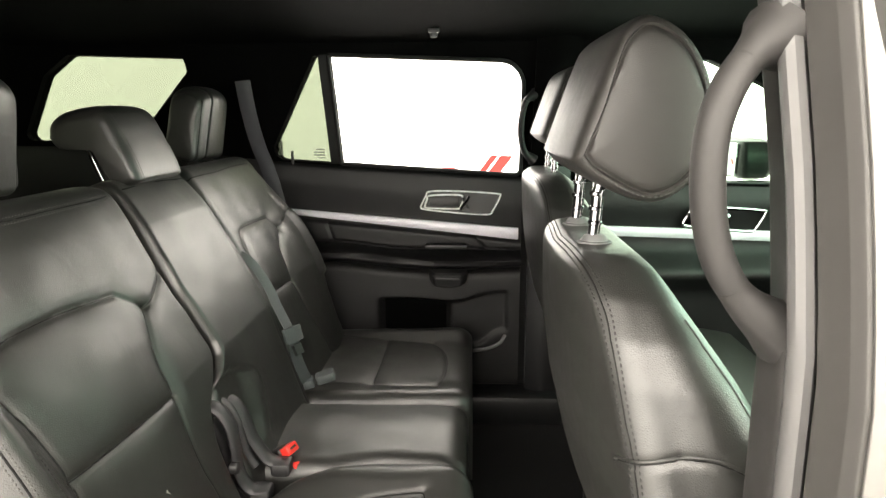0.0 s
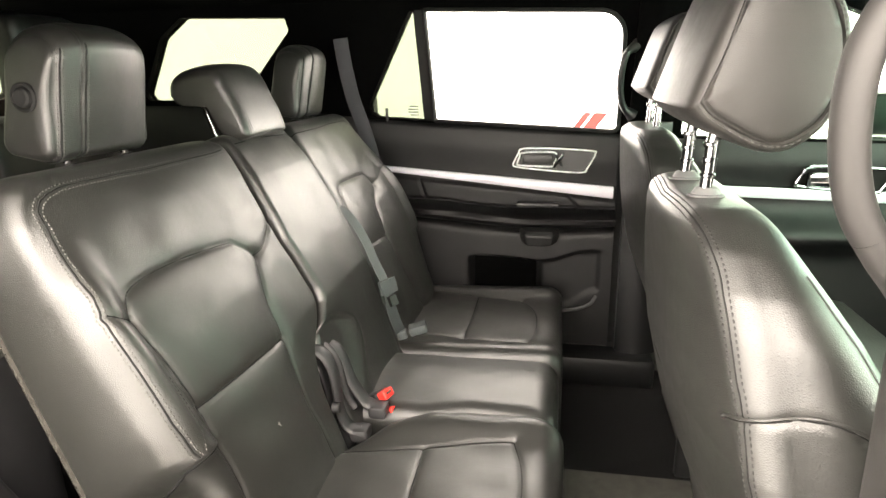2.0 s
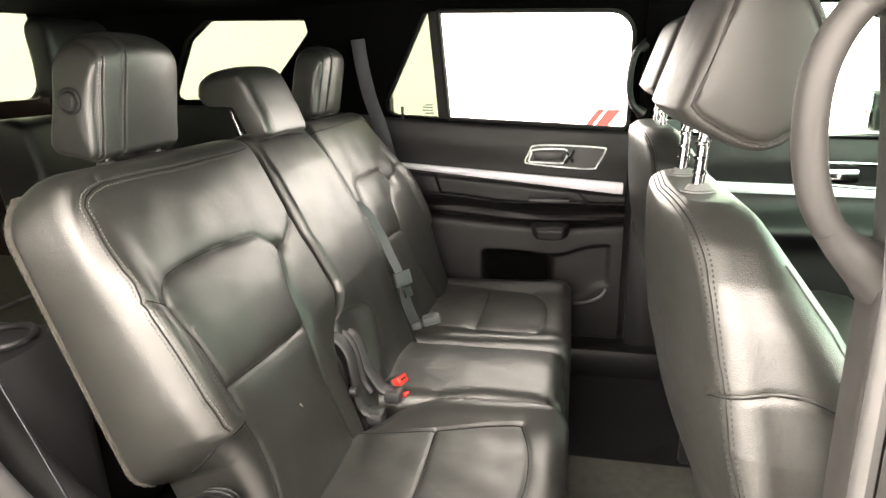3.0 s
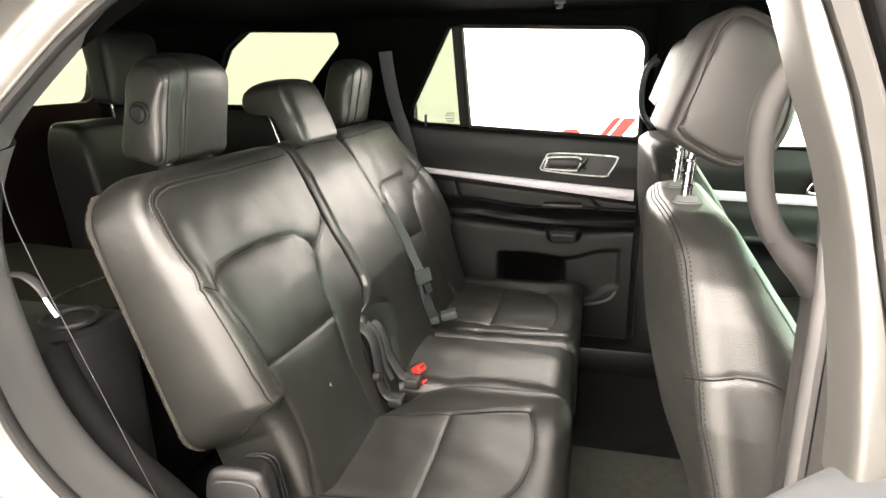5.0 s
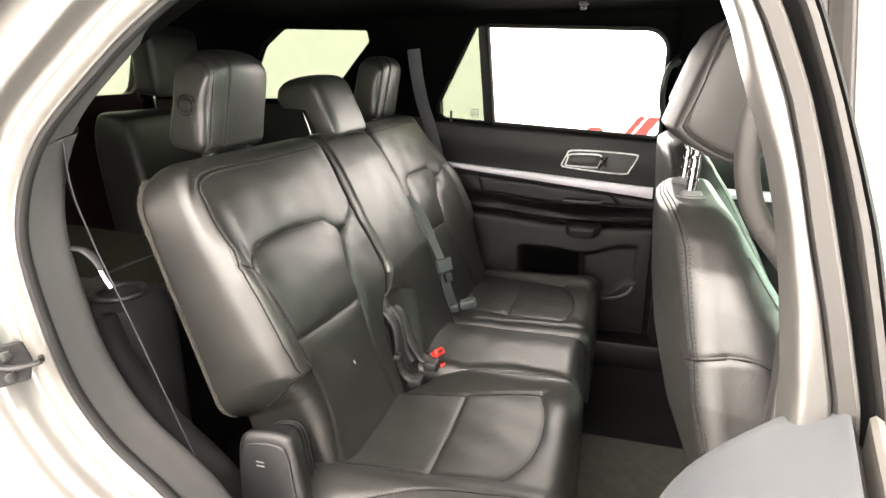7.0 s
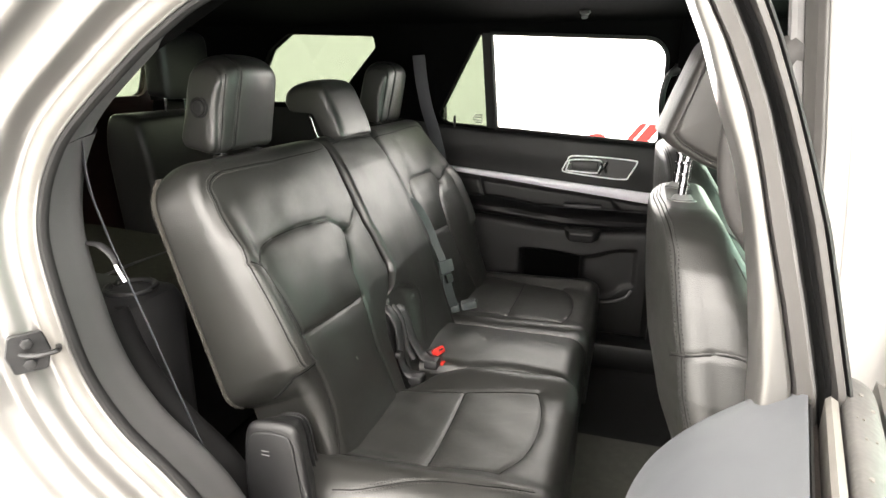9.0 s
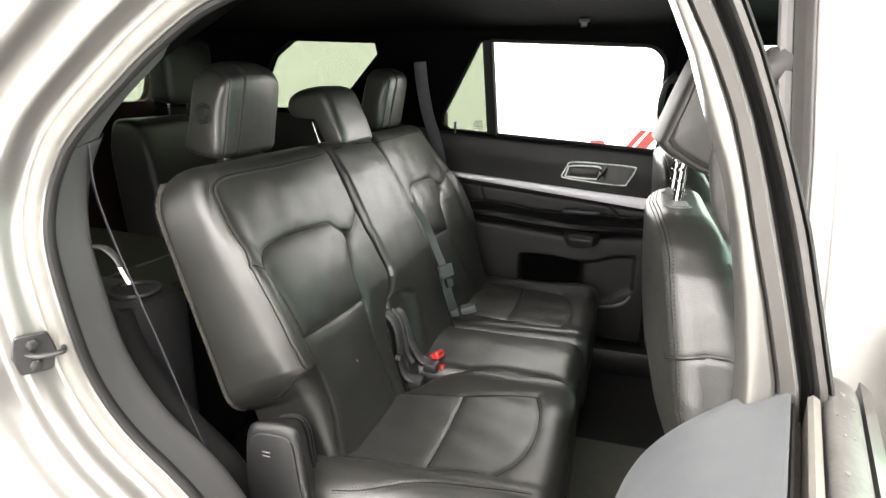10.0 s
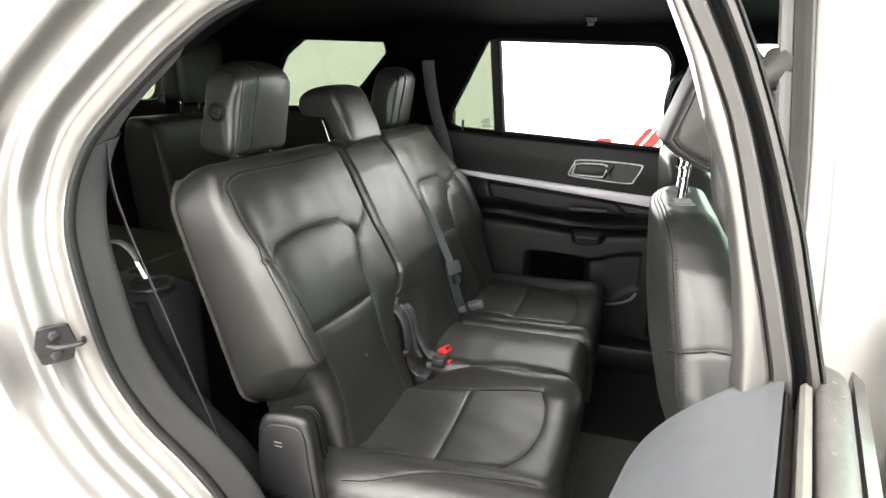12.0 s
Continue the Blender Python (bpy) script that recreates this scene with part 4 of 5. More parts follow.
def backrest(parent, y_left, y_right, bolster_l, bolster_r, seams, r_l, r_r, top=0.495, bottom=-0.18, rim=None, extra=None):
    """A padded backrest: y_left and y_right are functions of u for its front edges; rim gives the rear edges' y."""
    us = [(u, 0.0) for u in np.arange(bottom, top - 0.035, 0.0042)]
    for k in range(1, 8):
        a = math.pi / 2 * k / 7
        us.append((top - 0.035 + 0.035 * math.sin(a), 1 - math.cos(a)))
    rows = []
    for u, sh in us:
        fr, re = back_front(u), back_rear(u)
        yl, yr = y_left(u), y_right(u)
        tuck = 0.045 * max(0.0, (u - 0.425) / 0.07) ** 2 + 0.055 * min(1.0, max(0.0, (0.065 - u) / 0.065)) ** 2.5
        rl, rrr = (rim[0] + tuck, rim[1] - tuck) if rim else (yl, yr)
        mid = (fr + re) / 2
        fr, re = fr - (fr - mid) * 0.85 * sh, re + (mid - re) * 0.6 * sh
        lp = fillet([(rl + 0.012 * sh, re), (rrr - 0.012 * sh, re), (yr - 0.02 * sh, fr), (yl + 0.02 * sh, fr)], [0.012, 0.012, min(r_r, (fr - re) * .45), min(r_l, (fr - re) * .45)], [8, 14, 120, 14], 9)
        rows.append([(y, u, f) for y, f in lp])
    A = np.array(rows)
    y, u, f = A[..., 0].ravel(), A[..., 1].ravel(), A[..., 2].ravel()
    fr = back_front(u)
    w = np.clip((f - (fr - 0.05)) / 0.05, 0, 1)
    fade = np.clip((top - 0.01 - u) / 0.06, 0, 1)
    for amount, d in ((bolster_l, y - np.array([y_left(q) for q in u])), (bolster_r, np.array([y_right(q) for q in u]) - y)):
        if amount:
            rise = np.clip((0.086 - d) / 0.050, 0, 1)
            rise = rise * rise * (3 - 2 * rise)
            up = np.clip((0.42 - u) / 0.17, 0, 1) * np.clip((u - 0.042) / 0.014, 0, 1)
            f = f + w * fade * amount * rise * up * up * (3 - 2 * up)
    f = f + w * 0.0016 * rumple(y, u)
    if extra:
        f = f + w * extra(y, u)
    P = np.stack([y, u], 1)
    for line, depth, soft in seams:
        d = seg_dist(P, line)
        f = f - w * (0.7 * depth * np.exp(-(d / 0.0040) ** 2) + 0.55 * soft * np.exp(-(d / 0.018) ** 2))
    n_rows, n_col = A.shape[:2]
    front = w > 0.6
    Pf, ff = P[front], f[front]
    geos = []
    for line, depth, soft in seams:
        pts = []
        for a, b in line:
            if u.min() + 0.01 < b < top - 0.03:
                dd = (Pf[:, 0] - a) ** 2 + (Pf[:, 1] - b) ** 2
                k = np.argpartition(dd, 5)[:5]
                if dd[k].max() < 0.0004:
                    wt = 1 / (dd[k] + 1e-7)
                    pts.append(back_pt(a, b, float((ff[k] * wt).sum() / wt.sum()) - 0.0004))
        if len(pts) > 2 and depth > 0.0035:
            geos.append(tube(pts, 0.0013, n=6))
    W = SO + u[:, None] * SU + f[:, None] * SF
    W[:, 1] += y
    ob = part("backrest", loops(W.reshape(n_rows, n_col, 3)), LEATHER, parent, angle=60)
    if geos:
        part("seams", join(*geos), SEAM_DARK, ob, "sewn seams, their shade drawn as dark tubes")
    return ob


def mirror_line(line):
    return [(2 * YC - a, b) for a, b in line]


INS_OUT = curve2([(0.590, -0.18), (0.608, -0.122), (0.622, -0.064), (0.624, 0.0), (0.618, 0.048), (0.619, 0.105), (0.612, 0.184), (0.602, 0.240), (0.614, 0.285), (0.654, 0.301), (0.76, 0.302), (0.884, 0.290)], 5) + [(0.938, 0.247)]
INS_IN = curve2([(0.938, 0.247), (0.918, 0.222), (0.890, 0.165), (0.882, 0.095), (0.868, 0.01), (0.868, -0.05), (0.876, -0.103), (0.88, -0.18)], 5)
INS_UP = curve2([(0.938, 0.247), (0.975, 0.256), (1.02, 0.285), (1.06, 0.33)], 4)
INS_MID = curve2([(0.619, 0.105), (0.74, 0.098), (0.882, 0.092)], 16)
TOP_SEAM = curve2([(0.633, 0.468), (0.73, 0.466), (0.858, 0.463), (1.03, 0.464)], 8)
BOL_SEAM = curve2([(0.633, 0.468), (0.602, 0.459), (0.574, 0.440), (0.554, 0.388), (0.546, 0.336), (0.537, 0.288), (0.532, 0.24), (0.532, 0.18), (0.533, 0.12), (0.537, 0.085), (0.548, 0.052)], 6)
BOL_SHORT = curve2([(0.552, 0.280), (0.568, 0.268), (0.590, 0.262), (0.604, 0.258)], 5)
BOL_INNER = curve2([(0.589, 0.17), (0.590, 0.136), (0.577, 0.09), (0.566, 0.062)], 6)
US = [-0.19, -0.05, 0.02, 0.07, 0.12, 0.25, 0.335, 0.42, 0.46, 0.50]


def near_left(u):
    return lerp(u, US, [0.585, 0.580, 0.568, 0.534, 0.525, 0.523, 0.531, 0.551, 0.566, 0.580])


single = thing("leather_seat", (-0.2, 0.8, 0.30), "black leather single rear seat with raised headrest", "car seat", "second-row seats")
SEAMS = [(INS_OUT, 0.005, 0.005), (INS_IN, 0.005, 0.005), (INS_UP, 0.004, 0.004), (INS_MID, 0.005, 0.005), (TOP_SEAM, 0.003, 0.002), (BOL_SEAM, 0.0034, 0.003), (BOL_SHORT, 0.005, 0.004)]


def near_dome(y, u):
    """The insert's two panels and the shoulder panel swell a little between their seams."""
    a = np.clip(1 - ((y - 0.75) / 0.145) ** 2, 0, 1)
    return 0.009 * a * (np.clip(1 - ((u - 0.195) / 0.105) ** 2, 0, 1) + 0.8 * np.clip(1 - ((u + 0.03) / 0.13) ** 2, 0, 1)) + 0.006 * np.clip(1 - ((y - 0.80) / 0.24) ** 2, 0, 1) * np.clip(1 - ((u - 0.385) / 0.085) ** 2, 0, 1)


def near_right(u):
    return lerp(u, [-0.19, -0.03, 0.02, 0.045, 0.07, 0.095, 0.12, 0.18, 0.24, 0.30, 0.37, 0.445, 0.5], [0.930, 0.938, 0.962, 0.988, 1.020, 1.044, 1.051, 1.044, 1.036, 1.041, 1.053, 1.068, 1.066])


near_back = backrest(single, near_left, near_right, 0.026, 0.0, SEAMS, 0.034, 0.012, rim=(0.534, 0.99), extra=near_dome)


def rim_y(u):
    return 0.534 + 0.045 * max(0.0, (u - 0.425) / 0.07) ** 2 + 0.055 * min(1.0, max(0.0, (0.065 - u) / 0.065)) ** 2.5


part("carpet_back", loops([[(*back_pt(y if y > 0.6 else y + rim_y(u) - 0.534, u, back_rear(u) - o),) for y, o in ((0.540, -0.004), (0.533 - 0.002 * math.sin(u * 900) * math.sin(u * 371), -0.001), (0.535, 0.004), (0.55, 0.006), (0.96, 0.006), (0.988, 0.003), (0.988, -0.004), (0.8, -0.004))] for u in np.linspace(0.010, 0.488, 240)]), CARPET_RIM, near_back, "carpeted back shell")
bench = thing("bench_seat", (-0.2, 1.5, 0.30), "black leather double rear seat with centre section", "car seat", "second-row seats")
FAR_TOP = curve2([(1.392, 0.215), (1.410, 0.262), (1.431, 0.283), (1.462, 0.293), (1.565, 0.291), (1.639, 0.287)], 5) + [(1.674, 0.246)]
FAR_OUT = curve2([(1.674, 0.246), (1.612, 0.195), (1.582, 0.105), (1.602, -0.005), (1.632, -0.078), (1.650, -0.18)], 6)
FAR_UP = curve2([(1.674, 0.246), (1.72, 0.258), (1.80, 0.285)], 5)
FAR_MID = curve2([(1.40, 0.111), (1.50, 0.106), (1.583, 0.098)], 10)
FAR_SEAM = curve2([(1.735, 0.466), (1.772, 0.440), (1.792, 0.388), (1.804, 0.30), (1.815, 0.20), (1.815, 0.06)], 6)


def far_dome(y, u):
    """The outer bolster rises slowly from the insert, and the insert swells."""
    q = np.clip((y - 1.60) / 0.15, 0, 1) * np.clip((0.36 - u) / 0.16, 0, 1)
    a = np.clip(1 - ((y - 1.49) / 0.105) ** 2, 0, 1)
    return 0.016 * q * q * (3 - 2 * q) + 0.008 * a * (np.clip(1 - ((u - 0.195) / 0.09) ** 2, 0, 1) + 0.8 * np.clip(1 - ((u + 0.02) / 0.12) ** 2, 0, 1))


far_back = backrest(bench, lambda u: 1.352 + 0 * u, lambda u: lerp(u, [-0.19, 0.0, 0.12, 0.25, 0.335, 0.42, 0.46, 0.50], [1.80, 1.825, 1.844, 1.840, 1.824, 1.800, 1.782, 1.765]), 0.0, 0.012,
                    [(FAR_TOP, 0.005, 0.005), (FAR_OUT, 0.005, 0.005), (FAR_UP, 0.004, 0.004), (FAR_MID, 0.005, 0.005), (mirror_line(TOP_SEAM), 0.003, 0.002), (FAR_SEAM, 0.003, 0.0)], 0.040, 0.034, rim=(1.35, 1.826), extra=far_dome)


def hollow(y, u):
    """The arched recess in the centre backrest's edge, round the hinge."""
    top = np.interp(y, [0.98, 1.0, 1.03, 1.06, 1.10, 1.145, 1.163], [0.040, 0.056, 0.063, 0.060, 0.048, 0.024, -0.010])
    right = np.interp(u, [-0.12, -0.066, -0.007, 0.05], [1.104, 1.140, 1.163, 1.163])
    q = np.clip((top - u) / 0.014, 0, 1) * np.clip((right - y) / 0.09, 0, 1)
    return q * q * (3 - 2 * q)


def mid_left(u):
    return lerp(u, [-0.19, 0.02, 0.045, 0.07, 0.095, 0.12, 0.18, 0.24, 0.30, 0.37, 0.445, 0.5], [0.985, 0.985, 0.994, 1.024, 1.048, 1.055, 1.048, 1.040, 1.045, 1.057, 1.073, 1.078])


ARCH = curve2([(0.992, 0.034), (1.005, 0.056), (1.03, 0.063), (1.06, 0.060), (1.10, 0.048), (1.145, 0.024), (1.161, -0.010), (1.142, -0.066), (1.108, -0.118)], 6)
mid_back = backrest(bench, mid_left, lambda u: 1.346 + 0 * u, 0, 0,
                    [(curve2([(1.09, 0.462), (1.19, 0.464), (1.335, 0.458)], 8), 0.004, 0.003), (curve2([(1.335, 0.458), (1.334, 0.30), (1.330, 0.1), (1.326, -0.18)], 5), 0.0025, 0.002), (ARCH, 0.002, 0.002)],
                    0.015, 0.012, extra=lambda y, u: 0.012 * np.clip((0.48 - u) / 0.1, 0, 1) - 0.017 * hollow(y, u))
mid_back.name = "centre_backrest"


def cushion(parent, name, y0, y1, top_fn, seams, x0=-0.40, x1=0.085, z0=0.42, r=0.04, y0f=None, y1f=None):
    """A seat cushion: top_fn(x, y) is its upper surface; it rolls over at the front."""
    xs = [(x, 0.0) for x in np.arange(x0, x1 - 0.055, 0.004)]
    for k in range(1, 12):
        a = math.pi / 2 * k / 11
        xs.append((x1 - 0.055 + 0.055 * math.sin(a), 1 - math.cos(a)))
    rows = []
    for x, sh in xs:
        a, b = (y0f(x) if y0f else y0), (y1f(x) if y1f else y1)
        lp = fillet([(a + 0.01, 0.0), (b - 0.01, 0.0), (b - 0.012 * sh, 1.0), (a + 0.012 * sh, 1.0)], [0.004, 0.004, r, r], [4, 8, 140, 8], 9)
        row = []
        for y, q in lp:
            row.append((x, y, q, sh))
        rows.append(row)
    A = np.array(rows)
    x, y, q, sh = (A[..., i].ravel() for i in range(4))
    top = top_fn(np.minimum(x, x1 - 0.03), y)
    # fillet works in units of 1 above: bring its corner down to the true depth
    drop = np.clip(1 - q, 0, 1)
    z = np.where(q > 0.5, top - drop, z0 + q * 0.9)
    z = np.where((q <= 1 - r) & (q > 0.02), z0 + (top - r - z0) * np.clip(q / (1 - r), 0, 1), z)
    z = np.where(q <= 0.02, z0, z)
    w = np.clip((q - 0.97) / 0.03, 0, 1)
    P = np.stack([x, y], 1)
    for line, depth, soft in seams:
        d = seg_dist(P, line)
        z = z - w * (0.7 * depth * np.exp(-(d / 0.0042) ** 2) + 0.55 * soft * np.exp(-(d / 0.017) ** 2))
    z = z + w * 0.0018 * rumple(x, y)
    z = z - 0.055 * sh * (q > 0.5) * 0.8
    V = np.stack([x, y, z], 1).reshape(A.shape[0], A.shape[1], 3)
    ob = part(name, loops(V), LEATHER, parent, angle=60)
    up = w > 0.9
    Pu, zu = P[up], z[up]
    geos = []
    for line, depth, soft in seams:
        pts = []
        for a, b in line:
            if a > x0 + 0.02:
                dd = (Pu[:, 0] - a) ** 2 + (Pu[:, 1] - b) ** 2
                k = np.argpartition(dd, 5)[:5]
                wt = 1 / (dd[k] + 1e-7)
                pts.append((a, b, float((zu[k] * wt).sum() / wt.sum()) + 0.0002))
        if len(pts) > 2 and depth > 0.0035:
            geos.append(tube(pts, 0.0012, n=6))
    if geos:
        part("seams", join(*geos), SEAM_DARK, ob, "sewn seams, their shade drawn as dark tubes")
    return ob


def near_top(x, y):
    z = 0.632 + 0.018 * np.clip((x + 0.4) / 0.5, 0, 1)
    z = z + 0.022 * np.exp(-((y - 0.585) / 0.045) ** 2) + 0.030 * np.exp(-((y - 1.00) / 0.05) ** 2)
    return z


C_OUT = curve2([(-0.40, 0.602), (-0.324, 0.607), (-0.180, 0.629), (-0.040, 0.650)], 5)
C_FRONT = curve2([(-0.040, 0.650), (-0.002, 0.715), (0.012, 0.80), (0.008, 0.89), (-0.010, 0.955)], 5)
C_IN = curve2([(-0.010, 0.955), (-0.10, 0.945), (-0.184, 0.928), (-0.33, 0.905), (-0.40, 0.90)], 5)
C_MID = [(-0.180, 0.629), (-0.18, 0.78), (-0.184, 0.928)]
def dense_line(q):
    return curve2(q, 14)


C_WELT = curve2([(-0.335, 0.515), (-0.284, 0.526), (-0.187, 0.560), (-0.112, 0.573), (-0.012, 0.580), (0.05, 0.586)], 6)
CS = [(C_WELT[:30], 0.0025, 0.0), (C_OUT, 0.004, 0.004), (C_FRONT, 0.004, 0.004), (C_IN, 0.004, 0.004), (dense_line(C_MID), 0.004, 0.003)]
IN_X, IN_Y = [-0.40, -0.34, -0.27, -0.19, -0.10, 0.0, 0.05, 0.09], [0.915, 0.930, 0.990, 1.035, 1.058, 1.052, 1.036, 1.02]


def inner_edge(x):
    return lerp(x, IN_X, IN_Y)


near_cushion = cushion(single, "cushion", 0.505, 1.052, near_top, CS, y1f=inner_edge)
cushion(bench, "centre_cushion", 1.060, 1.326, y0f=lambda x: max(1.030, inner_edge(x) + 0.004), top_fn= lambda x, y: 0.650 + 0.012 * np.exp(-((y - 1.19) / 0.1) ** 2) + 0 * x, seams=[], x1=0.075)
cushion(bench, "cushion", 1.330, 1.860, lambda x, y: near_top(x, 2 * YC - y) - 0.020 * np.exp(-((y - 1.36) / 0.05) ** 2) + 0.004, [([(a, 2 * YC - b) for a, b in ln], d, s) for ln, d, s in CS])

# stitching on the rear seats
sew(near_cushion, [(x, y, float(near_top(np.array(x), np.array(y)))) for x, y in C_WELT[:30]], thick=0.0012)


def sew_back(ob, line, flip=False, **kw):
    sew(ob, [back_pt(2 * YC - y if flip else y, u, back_front(u) + 0.03) for y, u in line], **kw)


sew_back(near_back, BOL_SEAM, gap=0.0064, size=0.0046, thick=0.0013)
sew_back(near_back, TOP_SEAM, gap=0.0064, size=0.0046, thick=0.0012)
sew_back(near_back, BOL_INNER, offs=(0.0,), groove=0, thick=0.0010)
fold = [back_pt(0.606, 0.040, 0.19), back_pt(0.58, 0.040, 0.20), back_pt(0.552, 0.044, 0.17), back_pt(0.545, 0.030, 0.145), back_pt(0.545, 0.012, 0.118), back_pt(0.545, 0.0, 0.09)]
# Dark tube painted in as the shade of the fold.
part("bolster_fold", tube([p for p, n in thread_row(skin(near_back), fold, 0.0, -0.0006)], 0.0024, n=8), SEAM_DARK, near_back, "crease under the side bolster, its shade drawn as a dark tube")
rng = random.Random(4)
pile = []
for k in range(1500):
    u = rng.uniform(0.010, 0.485)
    c = Vector(back_pt(rim_y(u) + 0.001 + rng.uniform(-0.002, 0.003), u, back_rear(u) + rng.uniform(-0.005, 0.004)))
    d = Vector((rng.gauss(0, 0.5), -1, rng.gauss(0, 0.5))).normalized() * rng.uniform(0.001, 0.0024)
    e = Vector((rng.gauss(0, 1), rng.gauss(0, 1), rng.gauss(0, 1))).normalized() * 0.0007
    pile.append(([c - e, c + e, c + d], [(0, 1, 2)]))
part("carpet_pile", join(*pile), CARPET_RIM, near_back, "fuzzy carpet edge", smooth=False)
sew_back(far_back, FAR_SEAM)
sew_back(far_back, TOP_SEAM, True)


scuff = [[back_pt(0.752 + 0.0025 * k, -0.012 - 0.004 * k - 0.0012 * k * k, 0.2) for k in (0, 0.4, 0.8, 1.2)], [back_pt(0.752 + 0.002 * k, -0.012 + 0.0015 * k, 0.2) for k in (-1, 0, 1)]]
part("scuff_mark", join(*[tube([p for p, n in thread_row(skin(near_back), q, 0, 0.0003)], 0.0009, n=5) for q in scuff]), MARK, near_back, "small pale scuff")


# ---- headrests ----
def tilt_profile(cx, cz, w, h, lean, r):
    lp = fillet([(-w / 2, -h / 2), (w / 2, -h / 2), (w / 2 * 0.86, h / 2), (-w / 2 * 0.9, h / 2)], r, [6, 14, 6, 14], 10)
    c, s = math.cos(lean), math.sin(lean)
    return [(cx + x * c - z * s, cz + x * s + z * c) for x, z in lp]


def headrest(parent, y0, y1, button_side=0):
    prof = tilt_profile(-0.674, 1.328, 0.086, 0.192, radians(-11), [0.018, 0.020, 0.058, 0.036])
    pr = np.array(prof)
    cen = pr.mean(0)

    def bend(x, y, z):
        c = abs((y - (y0 + y1) / 2) / ((y1 - y0) / 2))
        front = max(0.0, (x - cen[0]) / 0.047)
        y = (y0 + y1) / 2 + (y - (y0 + y1) / 2) * (1 - 0.16 * max(0.0, (z - 1.315) / 0.115) ** 2.2)
        return (x + 0.022 * (1 - c ** 2.2) * min(1.0, front), y, z - 0.006 * c ** 4 - 0.014 * c ** 3 * max(0.0, (z - 1.35) / 0.08))
    rows = []
    rr = 0.024
    for y in np.linspace(y0, y1, 80):
        e = min(y - y0, y1 - y)
        inset = (rr - math.sqrt(max(0, rr * rr - (rr - e) ** 2)) if e < rr else 0.0) * 0.8
        for sy in (y0 + 0.011, y0 + 0.050, y1 - 0.011):
            inset += 0.0040 * math.exp(-((y - sy) / 0.0035) ** 2)
        d = pr - cen
        ln = np.linalg.norm(d, axis=1, keepdims=True)
        rows.append([bend(x, y, z) for x, z in cen + d * (ln - inset) / ln])
    pad = part("headrest", loops(rows), LEATHER, parent, angle=60)
    for sy, offs in ((y0 + 0.011, (-0.004, 0.004)), (y0 + 0.050, (-0.0045, 0.0045)), (y1 - 0.011, (-0.004,))):
        sew(pad, [bend(x + 0.004 * (x > cen[0]), sy, z) for x, z in prof[12:46]], offs, gap=0.0058, size=0.0040, thick=0.0010, groove=0.0015)
    for py in (y0 + 0.045, y1 - 0.045):
        part("headrest_post", tube([(-0.668, py, 1.205), (-0.664, py, 1.26)], 0.006, n=12), CHROME, pad)
        part("post_collar", block([(-0.668 + 0.018 * math.cos(a), py + 0.014 * math.sin(a)) for a in np.linspace(0, 2 * math.pi, 9)[:-1]], [0.004] * 8, [(1.205, 0), (1.220, 0), (1.224, 0.003)]), TRIM, pad)
    if button_side:
        bt = []
        for yy, r in ((0.010, 0.020), (-0.004, 0.0205), (-0.006, 0.018), (-0.003, 0.0155), (-0.002, 0.0145), (-0.007, 0.013), (-0.009, 0.010), (-0.0085, 0.004)):
            bt.append([(-0.673 + r * math.cos(a), y0 + 0.002 + yy, 1.321 + r * math.sin(a)) for a in np.linspace(0, 2 * math.pi, 25)[:-1]])
        part("release_button", loops(bt), RUBBER, pad, "round black release button")
    return pad


headrest(single, 0.680, 0.893, 1)
headrest(bench, 1.503, 1.696)
# folded centre headrest
mp = [(-0.757, 1.318), (-0.750, 1.343), (-0.722, 1.362), (-0.672, 1.370), (-0.640, 1.362), (-0.612, 1.312), (-0.584, 1.236), (-0.590, 1.219), (-0.622, 1.213), (-0.642, 1.232), (-0.664, 1.282), (-0.700, 1.296), (-0.742, 1.299)]
mp = curve2([*mp, mp[0]], 5)[:-1]


def mid_bend(x, y, z):
    c = (y - 1.212) / 0.098
    return (x, y, z - 0.012 * abs(c) ** 3 * (1 if z > 1.29 else 0.3))


pad = part("headrest", profile_y(mp, 1.114, 1.310, 0.020, 16, mid_bend), LEATHER, bench)
for k in (1.132, 1.140):
    stitches([mid_bend(x + 0.001, k, z + 0.0004) for x, z in mp[16:34]], pad, gap=0.0055, size=0.0038, up=(0, 1, 0))
for py in (1.187, 1.262):
    part("headrest_post", tube(smooth_path([(-0.690, py, 1.195), (-0.708, py, 1.245), (-0.728, py, 1.305)], 4), 0.0052, n=12), CHROME, pad)

# recliner covers and buckles
REC = curve2([(-0.486, 0.60), (-0.487, 0.68), (-0.482, 0.745), (-0.470, 0.776), (-0.445, 0.788), (-0.388, 0.791), (-0.366, 0.770), (-0.357, 0.70), (-0.345, 0.60)], 4)


def recede(x, y, z):
    """The cover falls away and narrows towards the seat."""
    k = max(0.0, (y - 0.475) / 0.085)
    return (x - 0.040 * k * min(1.0, max(0.0, (x + 0.47) / 0.10)), y, z - 0.042 * k * min(1.0, max(0.0, (z - 0.62) / 0.12)))


